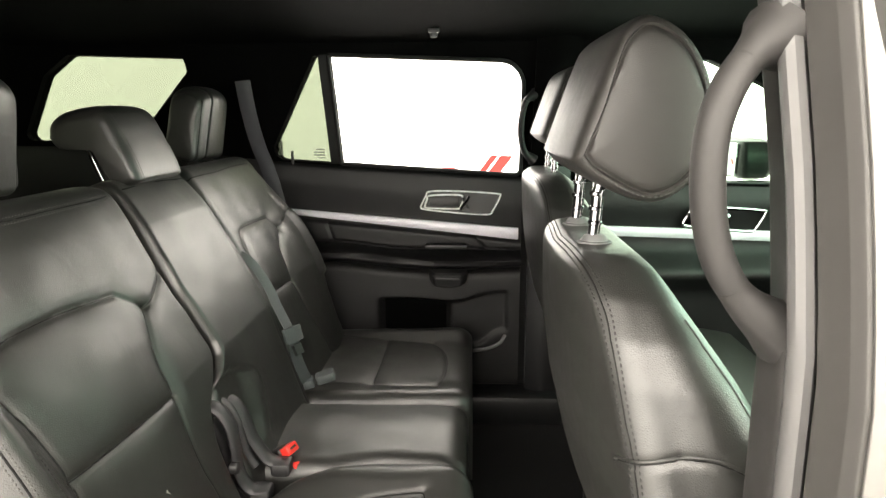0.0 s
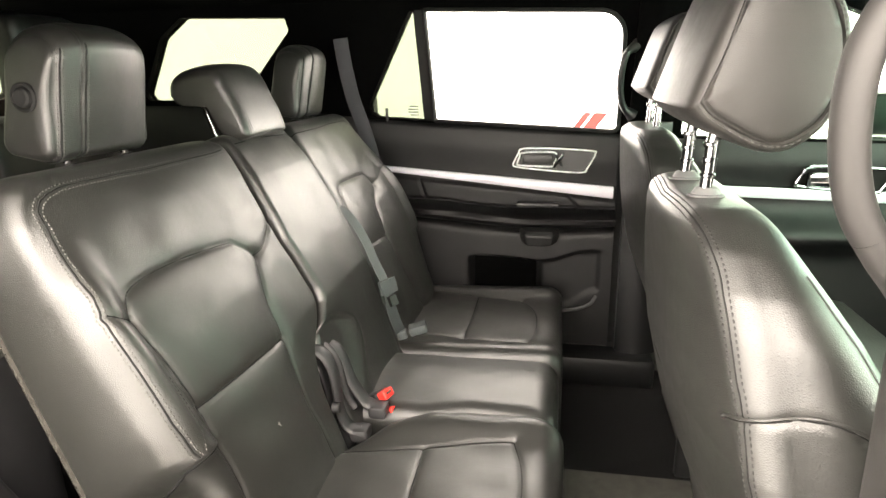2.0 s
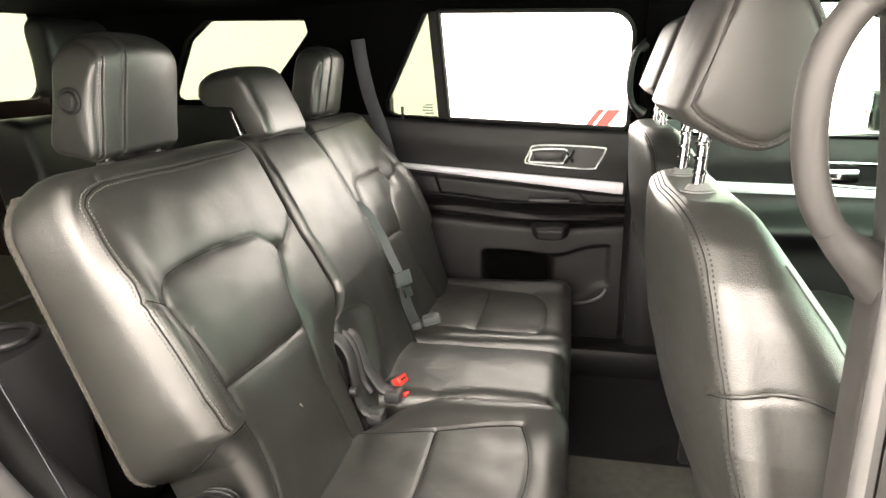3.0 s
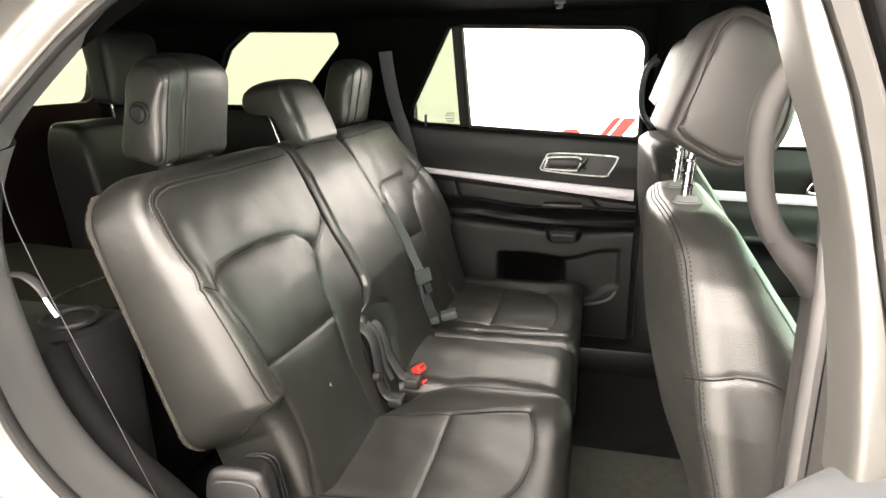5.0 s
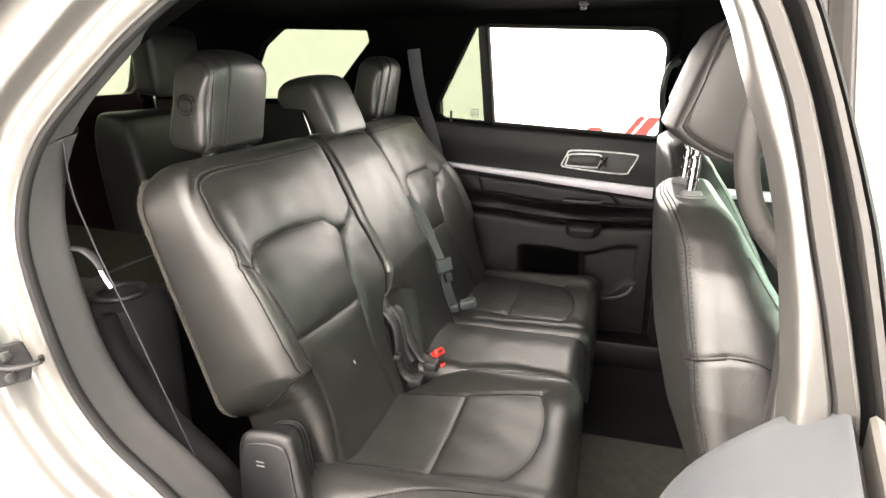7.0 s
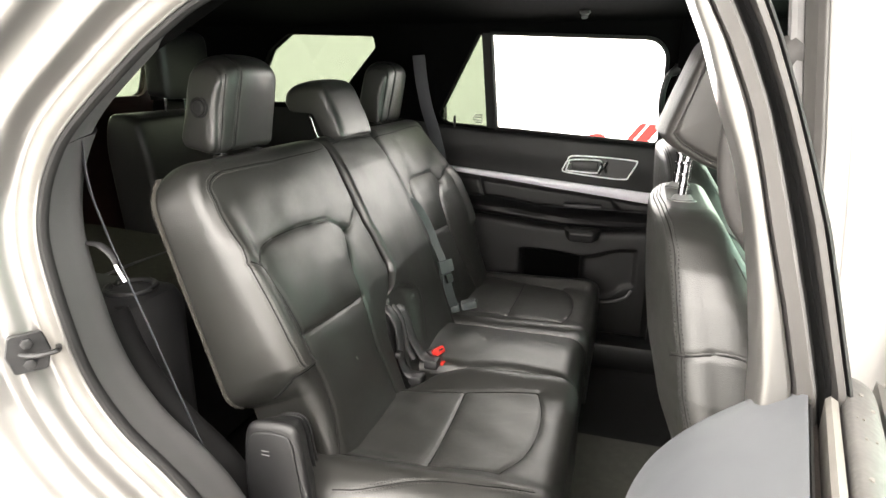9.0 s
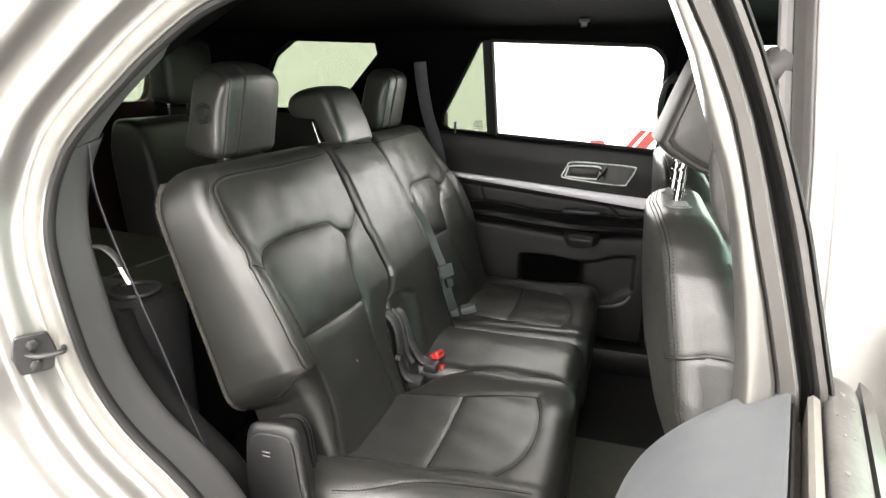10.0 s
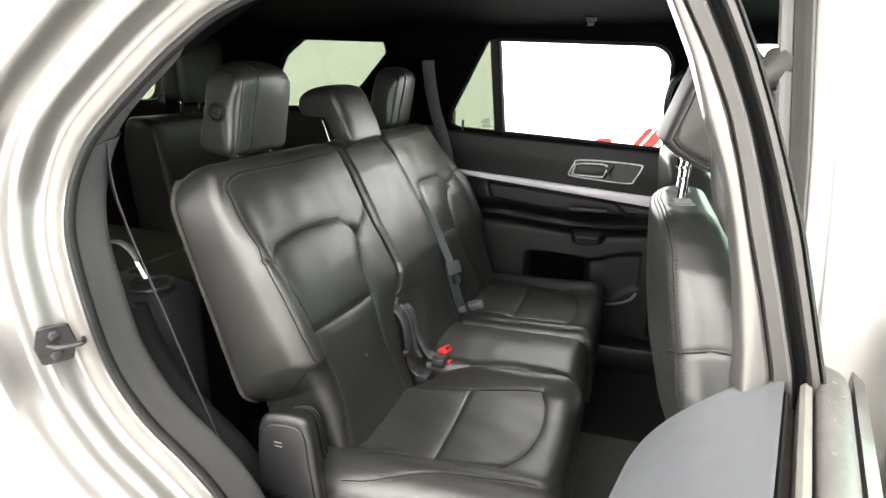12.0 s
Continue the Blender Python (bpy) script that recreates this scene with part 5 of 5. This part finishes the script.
part("recliner_cover", profile_y(REC, 0.466, 0.550, 0.016, 10, recede), TRIM, single)
part("face_plate", profile_y([(-0.422 + (x + 0.422) * 0.80, 0.70 + (z - 0.70) * 0.80) for x, z in REC], 0.4625, 0.470, 0.003, 3), TRIM, single, "matte black inset face")
for gap, grow in ((0.5535, 0.004), (0.5655, 0.009)):
    part("cover_layer", profile_y([(x + grow * (1 if x > -0.43 else 0.2), z + grow * 0.5) for x, z in REC], gap, gap + 0.009, 0.003, 3, recede), TRIM, single)
part("logo_bars", join(box(-0.440, -0.424, 0.4610, 0.4635, 0.7320, 0.7345, 0.0008), box(-0.440, -0.424, 0.4610, 0.4635, 0.7240, 0.7265, 0.0008)), TRIM_GREY, single, "faint pale printed marks")
BR = [(-0.47, 0.62), (-0.458, 0.75), (-0.440, 0.788), (-0.412, 0.790), (-0.392, 0.760), (-0.383, 0.70), (-0.374, 0.65), (-0.34, 0.61), (-0.38, 0.58)]
hinge = part("inner_recliner", profile_y(curve2([*BR, BR[0]], 4)[:-1], 0.958, 1.060, 0.010, 6), TRIM, single, "black plastic hinge cover")
for by, wide, pts in ((0.979, 0.0185, [(-0.450, 0.802), (-0.425, 0.812), (-0.399, 0.803), (-0.381, 0.772), (-0.374, 0.724), (-0.371, 0.676), (-0.354, 0.640), (-0.322, 0.630)]),
                      (1.012, 0.0080, [(-0.450, 0.792), (-0.425, 0.806), (-0.402, 0.800), (-0.384, 0.772), (-0.374, 0.728), (-0.366, 0.690), (-0.350, 0.664)]),
                      (1.036, 0.0195, [(-0.455, 0.784), (-0.425, 0.797), (-0.396, 0.790), (-0.378, 0.762), (-0.366, 0.722), (-0.353, 0.695), (-0.331, 0.664), (-0.300, 0.655)])):
    part("hinge_band", tube(smooth_path([(x, by, z) for x, z in pts], 8), wide, 0.0085, n=16), CONSOLE, hinge)
for fx0, fy0, fz0 in ((-0.331, 0.981, 0.632), (-0.306, 1.034, 0.656)):
    part("hinge_foot", box(fx0 - 0.018, fx0 + 0.020, fy0 - 0.020, fy0 + 0.020, fz0 - 0.020, fz0 + 0.008, 0.006), CONSOLE, hinge)
part("fold_button", loops([[(-0.352 + o, 0.925 + r * math.cos(a), 0.716 + r * math.sin(a)) for a in np.linspace(0, 2 * math.pi, 17)[:-1]] for o, r in ((-0.01, 0.011), (0.003, 0.011), (0.005, 0.009), (0.006, 0.003))]), TRIM, single)
part("seat_frame", box(-0.38, 0.02, 0.56, 1.84, 0.30, 0.43, 0.02), TRIM, bench)
part("outer_rail", box(-0.50, 0.02, 0.50, 0.60, 0.31, 0.60, 0.03), TRIM, single)


def buckle(place, aim, label, button=True, k=1.0):
    b = thing("belt_buckle", place, label, "belt buckle", "belt buckles")
    p, d = Vector(place), Vector(aim).normalized()
    s = d.cross(Vector((0, 0, 1))).normalized()
    u = s.cross(d)
    part("housing", oriented(box(-0.019 * k, 0.019 * k, -0.050, 0.0, -0.012 * k, 0.012 * k, 0.005), p, s, d, u), TRIM if button else BELT, b)
    if button:
        part("press_button", oriented(box(-0.016 * k, 0.016 * k, -0.004, 0.020 * k, -0.010 * k, 0.010 * k, 0.003), p, s, d, u), RED, b, "red release button")
        part("latch_slot", oriented(box(-0.009 * k, 0.009 * k, 0.0195 * k, 0.0207 * k, -0.001, 0.004 * k, 0.0004), p, s, d, u), TRIM, b)
    return b


buckle((-0.306, 1.070, 0.664), (0.55, -0.20, 0.35), "red-topped belt buckle between the seats")
buckle((-0.286, 1.058, 0.640), (0.5, -0.3, 0.1), "red-topped belt buckle lying lower between the seats", True, 0.75)

# ---- front seats ----
FZ = [0.55, 0.70, 0.85, 0.95, 1.02, 1.08, 1.12, 1.155, 1.178, 1.19]
F_YL = [0.520, 0.500, 0.478, 0.480, 0.500, 0.526, 0.552, 0.592, 0.632, 0.66]
F_REAR = [0.345, 0.320, 0.275, 0.256, 0.244, 0.233, 0.225, 0.217, 0.214, 0.214]
F_FRONT = [0.62, 0.56, 0.475, 0.425, 0.386, 0.352, 0.325, 0.303, 0.290, 0.282]
F_CROWN = [0.02, 0.03, 0.045, 0.05, 0.048, 0.042, 0.036, 0.030, 0.026, 0.024]
YS = 0.797
SEAM_LINE = [tuple(p) for p in smooth_path([(0.325, 0.512, 0.70), (0.283, 0.498, 0.85), (0.259, 0.501, 0.93), (0.241, 0.516, 1.014), (0.235, 0.527, 1.042), (0.229, 0.546, 1.086), (0.224, 0.575, 1.129), (0.219, 0.603, 1.153), (0.212, 0.637, 1.171), (0.205, 0.702, 1.181), (0.199, 0.797, 1.181)], 6)]


CROSS_X, CROSS_Z = [0.20, 0.224, 0.231, 0.239, 0.256, 0.282, 0.304, 0.326, 0.36, 0.42, 0.48], [0.965, 0.984, 0.996, 1.003, 1.012, 1.021, 1.023, 1.019, 1.003, 0.965, 0.92]
CROSS = smooth_path([(0.2305, 0.541, 0.9945), (0.233, 0.535, 0.998), (0.239, 0.523, 1.003), (0.256, 0.507, 1.012), (0.282, 0.500, 1.021), (0.304, 0.498, 1.023), (0.326, 0.495, 1.019), (0.36, 0.490, 1.003), (0.40, 0.485, 0.978)], 6)


def front_seat_back(parent):
    rows = []
    zz = [(z, 0.0) for z in np.arange(0.55, 1.165, 0.004)] + [(1.165 + 0.022 * math.sin(math.pi / 2 * k / 8), 1 - math.cos(math.pi / 2 * k / 8)) for k in range(1, 9)]
    for z, sh in zz:
        yl, xr, xf, cr = (lerp(z, FZ, t) for t in (F_YL, F_REAR, F_FRONT, F_CROWN))
        yr = 2 * YS - yl
        m = (xr + xf) / 2
        k = 0.35 * sh
        xr2, xf2 = xr + (m - xr) * k, xf - (xf - m) * k
        yl2, yr2 = yl + 0.02 * sh, yr - 0.02 * sh
        lp = fillet([(xr2, yl2), (xf2, yl2 - 0.004), (xf2, yr2 + 0.004), (xr2, yr2)], [0.030, 0.03, 0.03, 0.030], [44, 24, 20, 80], 8)
        rows.append([(x, y, z, cr, yl) for x, y in lp])
    A = np.array(rows)
    x, y, z, cr, yl = (A[..., i].ravel() for i in range(5))
    half = YS - yl
    q = np.clip(np.abs(y - YS) / half, 0, 1)
    rear = np.clip((lerp(z, FZ, F_REAR) + 0.04 - x) / 0.04, 0, 1)
    x = x - rear * cr * (1 - q ** 2.6) * np.clip((1.205 - z) / 0.03, 0.5, 1)
    run = np.clip((x - lerp(z, FZ, F_REAR) - 0.02) / (lerp(z, FZ, F_FRONT) - lerp(z, FZ, F_REAR) - 0.02), 0, 1)
    y = y + np.sign(y - YS) * 0.010 * np.sin(math.pi * run) ** 2 * np.clip((np.abs(y - YS) / half - 0.9) / 0.08, 0, 1) * np.clip((1.17 - z) / 0.08, 0, 1)
    side = np.clip((half * 1.02 - np.abs(y - YS)) / 0.02, 0, 1)
    # seams: one along each rear edge, one across the flank and the back
    ex = lerp(z, FZ, F_REAR) + 0.012
    d1 = seg_dist(np.stack([x, YS - np.abs(y - YS), z], 1), SEAM_LINE)
    zc = lerp(x, CROSS_X, CROSS_Z)
    d2 = np.abs(z - zc)
    g = 0.0008 * np.exp(-(d1 / 0.006) ** 2) + 0.004 * np.exp(-(d2 / 0.004) ** 2) * (np.abs(y - YS) > half * 0.85)
    G = np.stack([x, y, z], 1).reshape(A.shape[0], A.shape[1], 3)
    N = np.cross(np.roll(G, -1, 1) - np.roll(G, 1, 1), np.gradient(G, axis=0))
    N /= np.maximum(1e-9, np.linalg.norm(N, axis=2, keepdims=True))
    out = np.sign(((G - G.mean(1, keepdims=True)) * N).sum(2, keepdims=True).mean())
    G = G - N * out * g.reshape(A.shape[0], A.shape[1], 1)
    back = part("backrest", loops(G), LEATHER, parent, angle=60)
    flat, nrm = G.reshape(-1, 3), (N * out).reshape(-1, 3)

    def on_skin(p, lift):
        dd = ((flat - np.array(p)) ** 2).sum(1)
        k = np.argpartition(dd, 4)[:4]
        wt = 1 / (dd[k] + 1e-7)
        n = (nrm[k] * wt[:, None]).sum(0)
        n /= np.linalg.norm(n)
        c = (flat[k] * wt[:, None]).sum(0) / wt.sum()
        p = np.array(p)
        return tuple(p - n * float((p - c) @ n) + n * lift)
    cross = [on_skin(p, 0.0) for p in CROSS]
    part("cross_seam", tube([(a, b, c - 0.0024) for a, b, c in cross], 0.0013, n=6), SEAM_DARK, back, "sewn seam, its shade drawn as a dark tube")
    part("cross_piping", tube([(a, b - 0.0006, c + 0.0010) for a, b, c in cross], 0.0022, n=8), LEATHER, back)
    edge = [on_skin((lerp(zq, FZ, F_FRONT) - 0.007, lerp(zq, FZ, F_YL), zq), 0.0) for zq in np.arange(0.90, 1.15, 0.01)]
    part("edge_piping", tube(edge, 0.0014, n=6), LEATHER, back)
    stitches([(a - 0.006, b - 0.0004, c - 0.003) for a, b, c in edge], back, gap=0.0068, size=0.0046, thick=0.0008, up=(0, 1, 0), mat=STITCH_DARK)
    whole = SEAM_LINE + [(a, 2 * YS - b, c) for a, b, c in reversed(SEAM_LINE[:-1])]
    sew(back, whole, (-0.006, 0.006), gap=0.0068, size=0.0046, thick=0.0011, groove=0.0012, mat=STITCH_DARK)
    return back


def front_seat(label):
    seat = thing("front_seat", (0.5, YS, 0.30), label, "car seat", "front seats")
    back = front_seat_back(seat)
    part("back_pocket_panel", slab(lambda z, v: (lerp(z, FZ, F_REAR) - lerp(z, FZ, F_CROWN) * (1 - (0.8 * (2 * v - 1)) ** 2) - 0.001, YS - 0.22 + 0.44 * v, z), np.linspace(0.56, 0.94, 12), np.linspace(0, 1, 14), (0.02, 0, 0)), LEATHER, seat)
    part("cushion", profile_y([(0.36, 0.42), (0.36, 0.58), (0.50, 0.62), (0.80, 0.655), (0.88, 0.64), (0.90, 0.58), (0.88, 0.42)], 0.53, 1.065, 0.03, 10), LEATHER, seat)
    part("seat_base", box(0.38, 0.85, 0.57, 1.02, 0.30, 0.43, 0.02), TRIM, seat)
    part("side_cover", box(0.33, 0.85, 0.505, 0.53, 0.36, 0.56, 0.02), TRIM, seat)
    # headrest
    prof = [(0.198, 1.298), (0.206, 1.325), (0.237, 1.420), (0.252, 1.448), (0.277, 1.460), (0.318, 1.438), (0.348, 1.392), (0.357, 1.335), (0.346, 1.285), (0.320, 1.256), (0.290, 1.246), (0.255, 1.256), (0.214, 1.280)]
    pc = curve2([*prof, prof[0]], 6)[:-1]
    pr, cen = np.array(pc), np.array(pc).mean(0)
    rows = []
    h0, h1 = 0.672, 0.962
    half = [(-0.0090, -0.05), (-0.0086, -0.3), (-0.0070, -0.55), (-0.0048, -0.72), (-0.0028, -0.80), (0.0005, 0.0165), (0.0035, 0.0145), (0.0038, 0.0135), (0.0010, 0.0110), (0.0030, 0.0070), (0.0070, 0.0035), (0.012, 0.0015), (0.020, 0.0003), (0.030, 0.0)]
    stations = [(h0 + y, i) for y, i in half] + [(y, 0.0) for y in np.linspace(h0 + 0.045, h1 - 0.045, 12)] + [(h1 - y, i) for y, i in reversed(half)]
    for y, inset in stations:
        d = pr - cen
        ln = np.linalg.norm(d, axis=1, keepdims=True)
        c = (y - (h0 + h1) / 2) / ((h1 - h0) / 2)
        q = cen + d * (-inset if inset < 0 else (ln - inset) / ln)
        rows.append([(x - 0.012 * (1 - c * c) * max(0.0, (cen[0] - x) / 0.08), y, z) for x, z in q])
    pad = part("headrest", loops(rows), LEATHER_MATT, seat, angle=60)
    for hy, ins in ((h0 - 0.0003, 0.0195), (h0 + 0.0018, 0.0085)):
        line = []
        for x, z in pc[30:]:
            v = np.array([x, z]) - cen
            v = cen + v * (1 - ins / np.linalg.norm(v))
            line.append((v[0], hy, v[1]))
        stitches(line, pad, gap=0.007, size=0.0048, thick=0.0009, up=(0, 1, 0))
    for py in (0.735, 0.862):
        post = part("headrest_post", tube(smooth_path([(0.235, py, 1.17), (0.238, py, 1.22), (0.241, py, 1.262), (0.252, py, 1.285), (0.275, py, 1.292)], 5), 0.0078, n=14), CHROME, pad)
        for hz in (1.213, 1.232, 1.251):
            part("notch", tube([(0.2375, py, hz - 0.003), (0.2375, py, hz - 0.0015), (0.2378, py, hz + 0.0015), (0.2378, py, hz + 0.003)], 0.0092, n=12, taper=lambda f: 0.84 if f in (0, 1) else 1), CHROME, post)
        part("post_collar", loops([[(0.238 + 0.024 * k * math.cos(a), py + 0.017 * k * math.sin(a), hz) for a in np.linspace(0, 2 * math.pi, 21)[:-1]] for hz, k in ((1.170, 1.0), (1.184, 1.0), (1.189, 0.92), (1.190, 0.75), (1.195, 0.62), (1.198, 0.5), (1.198, 0.3))]), TRIM_GREY, post)
    return seat


seat_a = front_seat("black leather front seat with stitched seams and chrome headrest posts")
seat_b = copy_thing(seat_a, Matrix.Translation((0.53, YS + 0.765, 0.315)))
for child in seat_b.children:
    if child.name.startswith("headrest"):
        child.location = (0.022, 0, -0.016)
seat_b["label"] = "black leather driver's seat beyond the passenger seat"

# ---- third row ----
third = thing("third_row_seat", (-1.5, 1.48, 0.30), "black leather folding third-row seat with headrest", "car seat", "third-row seats")
tb = [(-1.56, 0.62), (-1.62, 1.05), (-1.60, 1.22), (-1.55, 1.245), (-1.49, 1.236), (-1.46, 1.20), (-1.42, 1.0), (-1.36, 0.62)]
part("backrest", profile_y(curve2([*tb, tb[0]], 4)[:-1], 1.325, 1.735, 0.03, 10), LEATHER, third)
part("seat_base", box(-1.42, -0.98, 1.27, 1.70, 0.30, 0.47, 0.02), TRIM, third)
part("cushion", profile_y([(-1.40, 0.45), (-1.40, 0.68), (-1.2, 0.72), (-0.98, 0.71), (-0.94, 0.66), (-0.94, 0.45)], 1.325, 1.735, 0.03, 8), LEATHER, third)
th = [(-1.545, 1.30), (-1.555, 1.48), (-1.535, 1.53), (-1.49, 1.53), (-1.46, 1.49), (-1.455, 1.31), (-1.48, 1.292)]
thr = part("headrest", profile_y(curve2([*th, th[0]], 4)[:-1], 1.472, 1.735, 0.03, 8), LEATHER_DARK, third)
for py in (1.53, 1.63):
    part("headrest_post", tube([(-1.515, py, 1.22), (-1.515, py, 1.31)], 0.006, n=10), CHROME, thr)
folded = thing("third_row_seat", (-1.2, 0.88, 0.30), "folded-flat third-row seat with an olive-grey carpeted back", "car seat", "third-row seats")
part("cushion", box(-1.55, -0.93, 0.70, 1.17, 0.32, 0.80, 0.03), LEATHER_DARK, folded)
part("backrest", profile_y(curve2([(-1.66, 0.80), (-1.67, 0.86), (-1.64, 0.893), (-1.35, 0.886), (-1.02, 0.874), (-0.97, 0.85), (-0.965, 0.81), (-1.0, 0.795), (-1.3, 0.795), (-1.6, 0.79)], 4), 0.69, 1.18, 0.02, 10), OLIVE, folded, "olive-grey carpeted seat back")
part("hinge_edge", tube([(-1.12, 0.72, 0.881), (-1.125, 0.9, 0.883), (-1.12, 1.16, 0.881)], 0.004, n=8), TRIM_GREY, folded, "pale plastic edge strip")

# ---- belts ----
belt_n = thing("seat_belt", (-0.70, 0.44, 1.10), "black seat belt hanging beside the doorway trim", "seat belt", "seat belts")
part("webbing", ribbon(smooth_path([(-0.745, 0.475, 1.40), (-0.735, 0.455, 1.228), (-0.714, 0.455, 1.13), (-0.676, 0.455, 1.026), (-0.636, 0.455, 0.92), (-0.592, 0.455, 0.80), (-0.56, 0.46, 0.70)], 8), 0.044, 0.0016, (-0.80, 0.60, -0.05)), BELT_BLACK, belt_n)
part("tongue", tube(smooth_path([(-0.738, 0.440, 1.102), (-0.716, 0.442, 1.100), (-0.698, 0.445, 1.085), (-0.690, 0.448, 1.068)], 5), 0.008, 0.004, n=10), CONSOLE, belt_n, "dark plastic belt guide")
part("latch_plate", ribbon(smooth_path([(-0.698, 0.450, 1.066), (-0.690, 0.450, 1.050), (-0.680, 0.450, 1.034)], 5), 0.006, 0.003, (0.6, 0.6, 0.3)), CHROME, belt_n, "shiny steel latch plate")
belt_f = thing("seat_belt", (-0.66, 1.80, 1.30), "black seat belt running down the far pillar", "seat belt", "seat belts")
part("webbing", ribbon(smooth_path([(-0.628, 1.838, 1.45), (-0.622, 1.853, 1.36), (-0.612, 1.882, 1.262), (-0.592, 1.902, 1.180), (-0.570, 1.902, 1.10), (-0.55, 1.900, 1.0)], 6), 0.046, 0.0018, (1, 0.15, 0.2)), BELT_BLACK, belt_f)
belt_m = thing("seat_belt", (-0.35, 1.31, 0.82), "grey seat belt lying along the centre backrest", "seat belt", "seat belts")
part("webbing", ribbon(smooth_path([back_pt(1.366, 0.28, 0.150), back_pt(1.372, 0.24, 0.172), back_pt(1.375, 0.20, 0.190), back_pt(1.366, 0.13, 0.200), back_pt(1.345, 0.085, 0.206), (-0.354, 1.312, 0.822)], 6), 0.026, 0.002, (0.5, 0.75, 0.1)), BELT, belt_m)
part("lower_webbing", ribbon(smooth_path([(-0.352, 1.311, 0.815), (-0.352, 1.322, 0.768), (-0.348, 1.348, 0.715), (-0.342, 1.376, 0.668)], 6), 0.030, 0.003, (0.5, 0.75, 0.1)), BELT, belt_m)
part("tongue", ribbon([(-0.359, 1.314, 0.845), (-0.354, 1.312, 0.826), (-0.350, 1.310, 0.810)], 0.050, 0.010, (0.5, 0.75, 0.1)), BELT, belt_m, "grey plastic belt tongue")
part("tongue_slot", ribbon([(-0.345, 1.303, 0.806), (-0.340, 1.301, 0.792), (-0.336, 1.300, 0.782)], 0.022, 0.012, (0.5, 0.75, 0.1)), TRIM, belt_m)
far_buckle = buckle((-0.276, 1.395, 0.688), (0.75, 0.20, 0.20), "grey belt buckle lying on the seat", False)
part("buckle_cap", oriented(box(-0.017, 0.017, -0.085, -0.056, -0.014, 0.010, 0.005), Vector((-0.276, 1.395, 0.688)), Vector((0.258, -0.966, 0.0)), Vector((0.935, 0.249, 0.249)), Vector((-0.24, -0.064, 0.968))), BELT, far_buckle)

# ---- floor mat and small things ----
mat_a = tagged(part("floor_mat", slab(lambda u, v: (u, v, 0.306 + 0.006 * math.sin(u * 9) * math.sin(v * 7)), np.linspace(0.02, 0.44, 14), np.linspace(0.48, 1.36, 24), (0, 0, -0.006)), MAT_CLOTH), "dark grey carpet floor mat", "floor mat", "floor mats")
side_box = thing("cup_holder_console", (-0.86, 0.6, 0.3), "black plastic side console with a cup holder", "console")
part("console_body", box(-1.30, -0.80, 0.50, 0.74, 0.30, 0.93, 0.04), CONSOLE, side_box)
part("cup_rim", tube([(-0.87 + 0.05 * math.cos(a), 0.64 + 0.05 * math.sin(a), 0.935) for a in np.linspace(0, 2 * math.pi, 22)], 0.007, n=8), CONSOLE, side_box)

# red slanted stripes on the far wall
sign = thing("wall_stripes", (0.2, 3.19, 1.0), "slanted red stripes painted on the white wall", "wall marking")
for q in ([(0.060, 0.955), (0.098, 0.955), (0.226, 1.124), (0.195, 1.128), (0.178, 1.116)], [(0.112, 0.955), (0.180, 0.955), (0.305, 1.122), (0.236, 1.124)], [(-0.085, 1.0), (0.004, 1.0), (0.004, 1.052), (-0.01, 1.062), (-0.07, 1.062), (-0.085, 1.052)]):
    n = len(q)
    part("stripe", ([(x, y, z) for y in (3.190, 3.198) for x, z in q], [tuple(range(n)), tuple(range(2 * n - 1, n - 1, -1))] + [(i, (i + 1) % n, n + (i + 1) % n, n + i) for i in range(n)]), RED_PAINT, sign, smooth=False)

hook = thing("coat_hook", (-0.028, 1.71, 1.56), "small black coat hook on the headliner", "hook")
part("hook_plate", box(-0.044, -0.012, 1.70, 1.72, 1.568, 1.582, 0.004), TRIM, hook)
part("hook_tab", tube(smooth_path([(-0.028, 1.71, 1.570), (-0.028, 1.706, 1.560), (-0.028, 1.698, 1.556)], 4), 0.010, 0.0035, n=10, side=(1, 0, 0)), TRIM_GREY, hook)
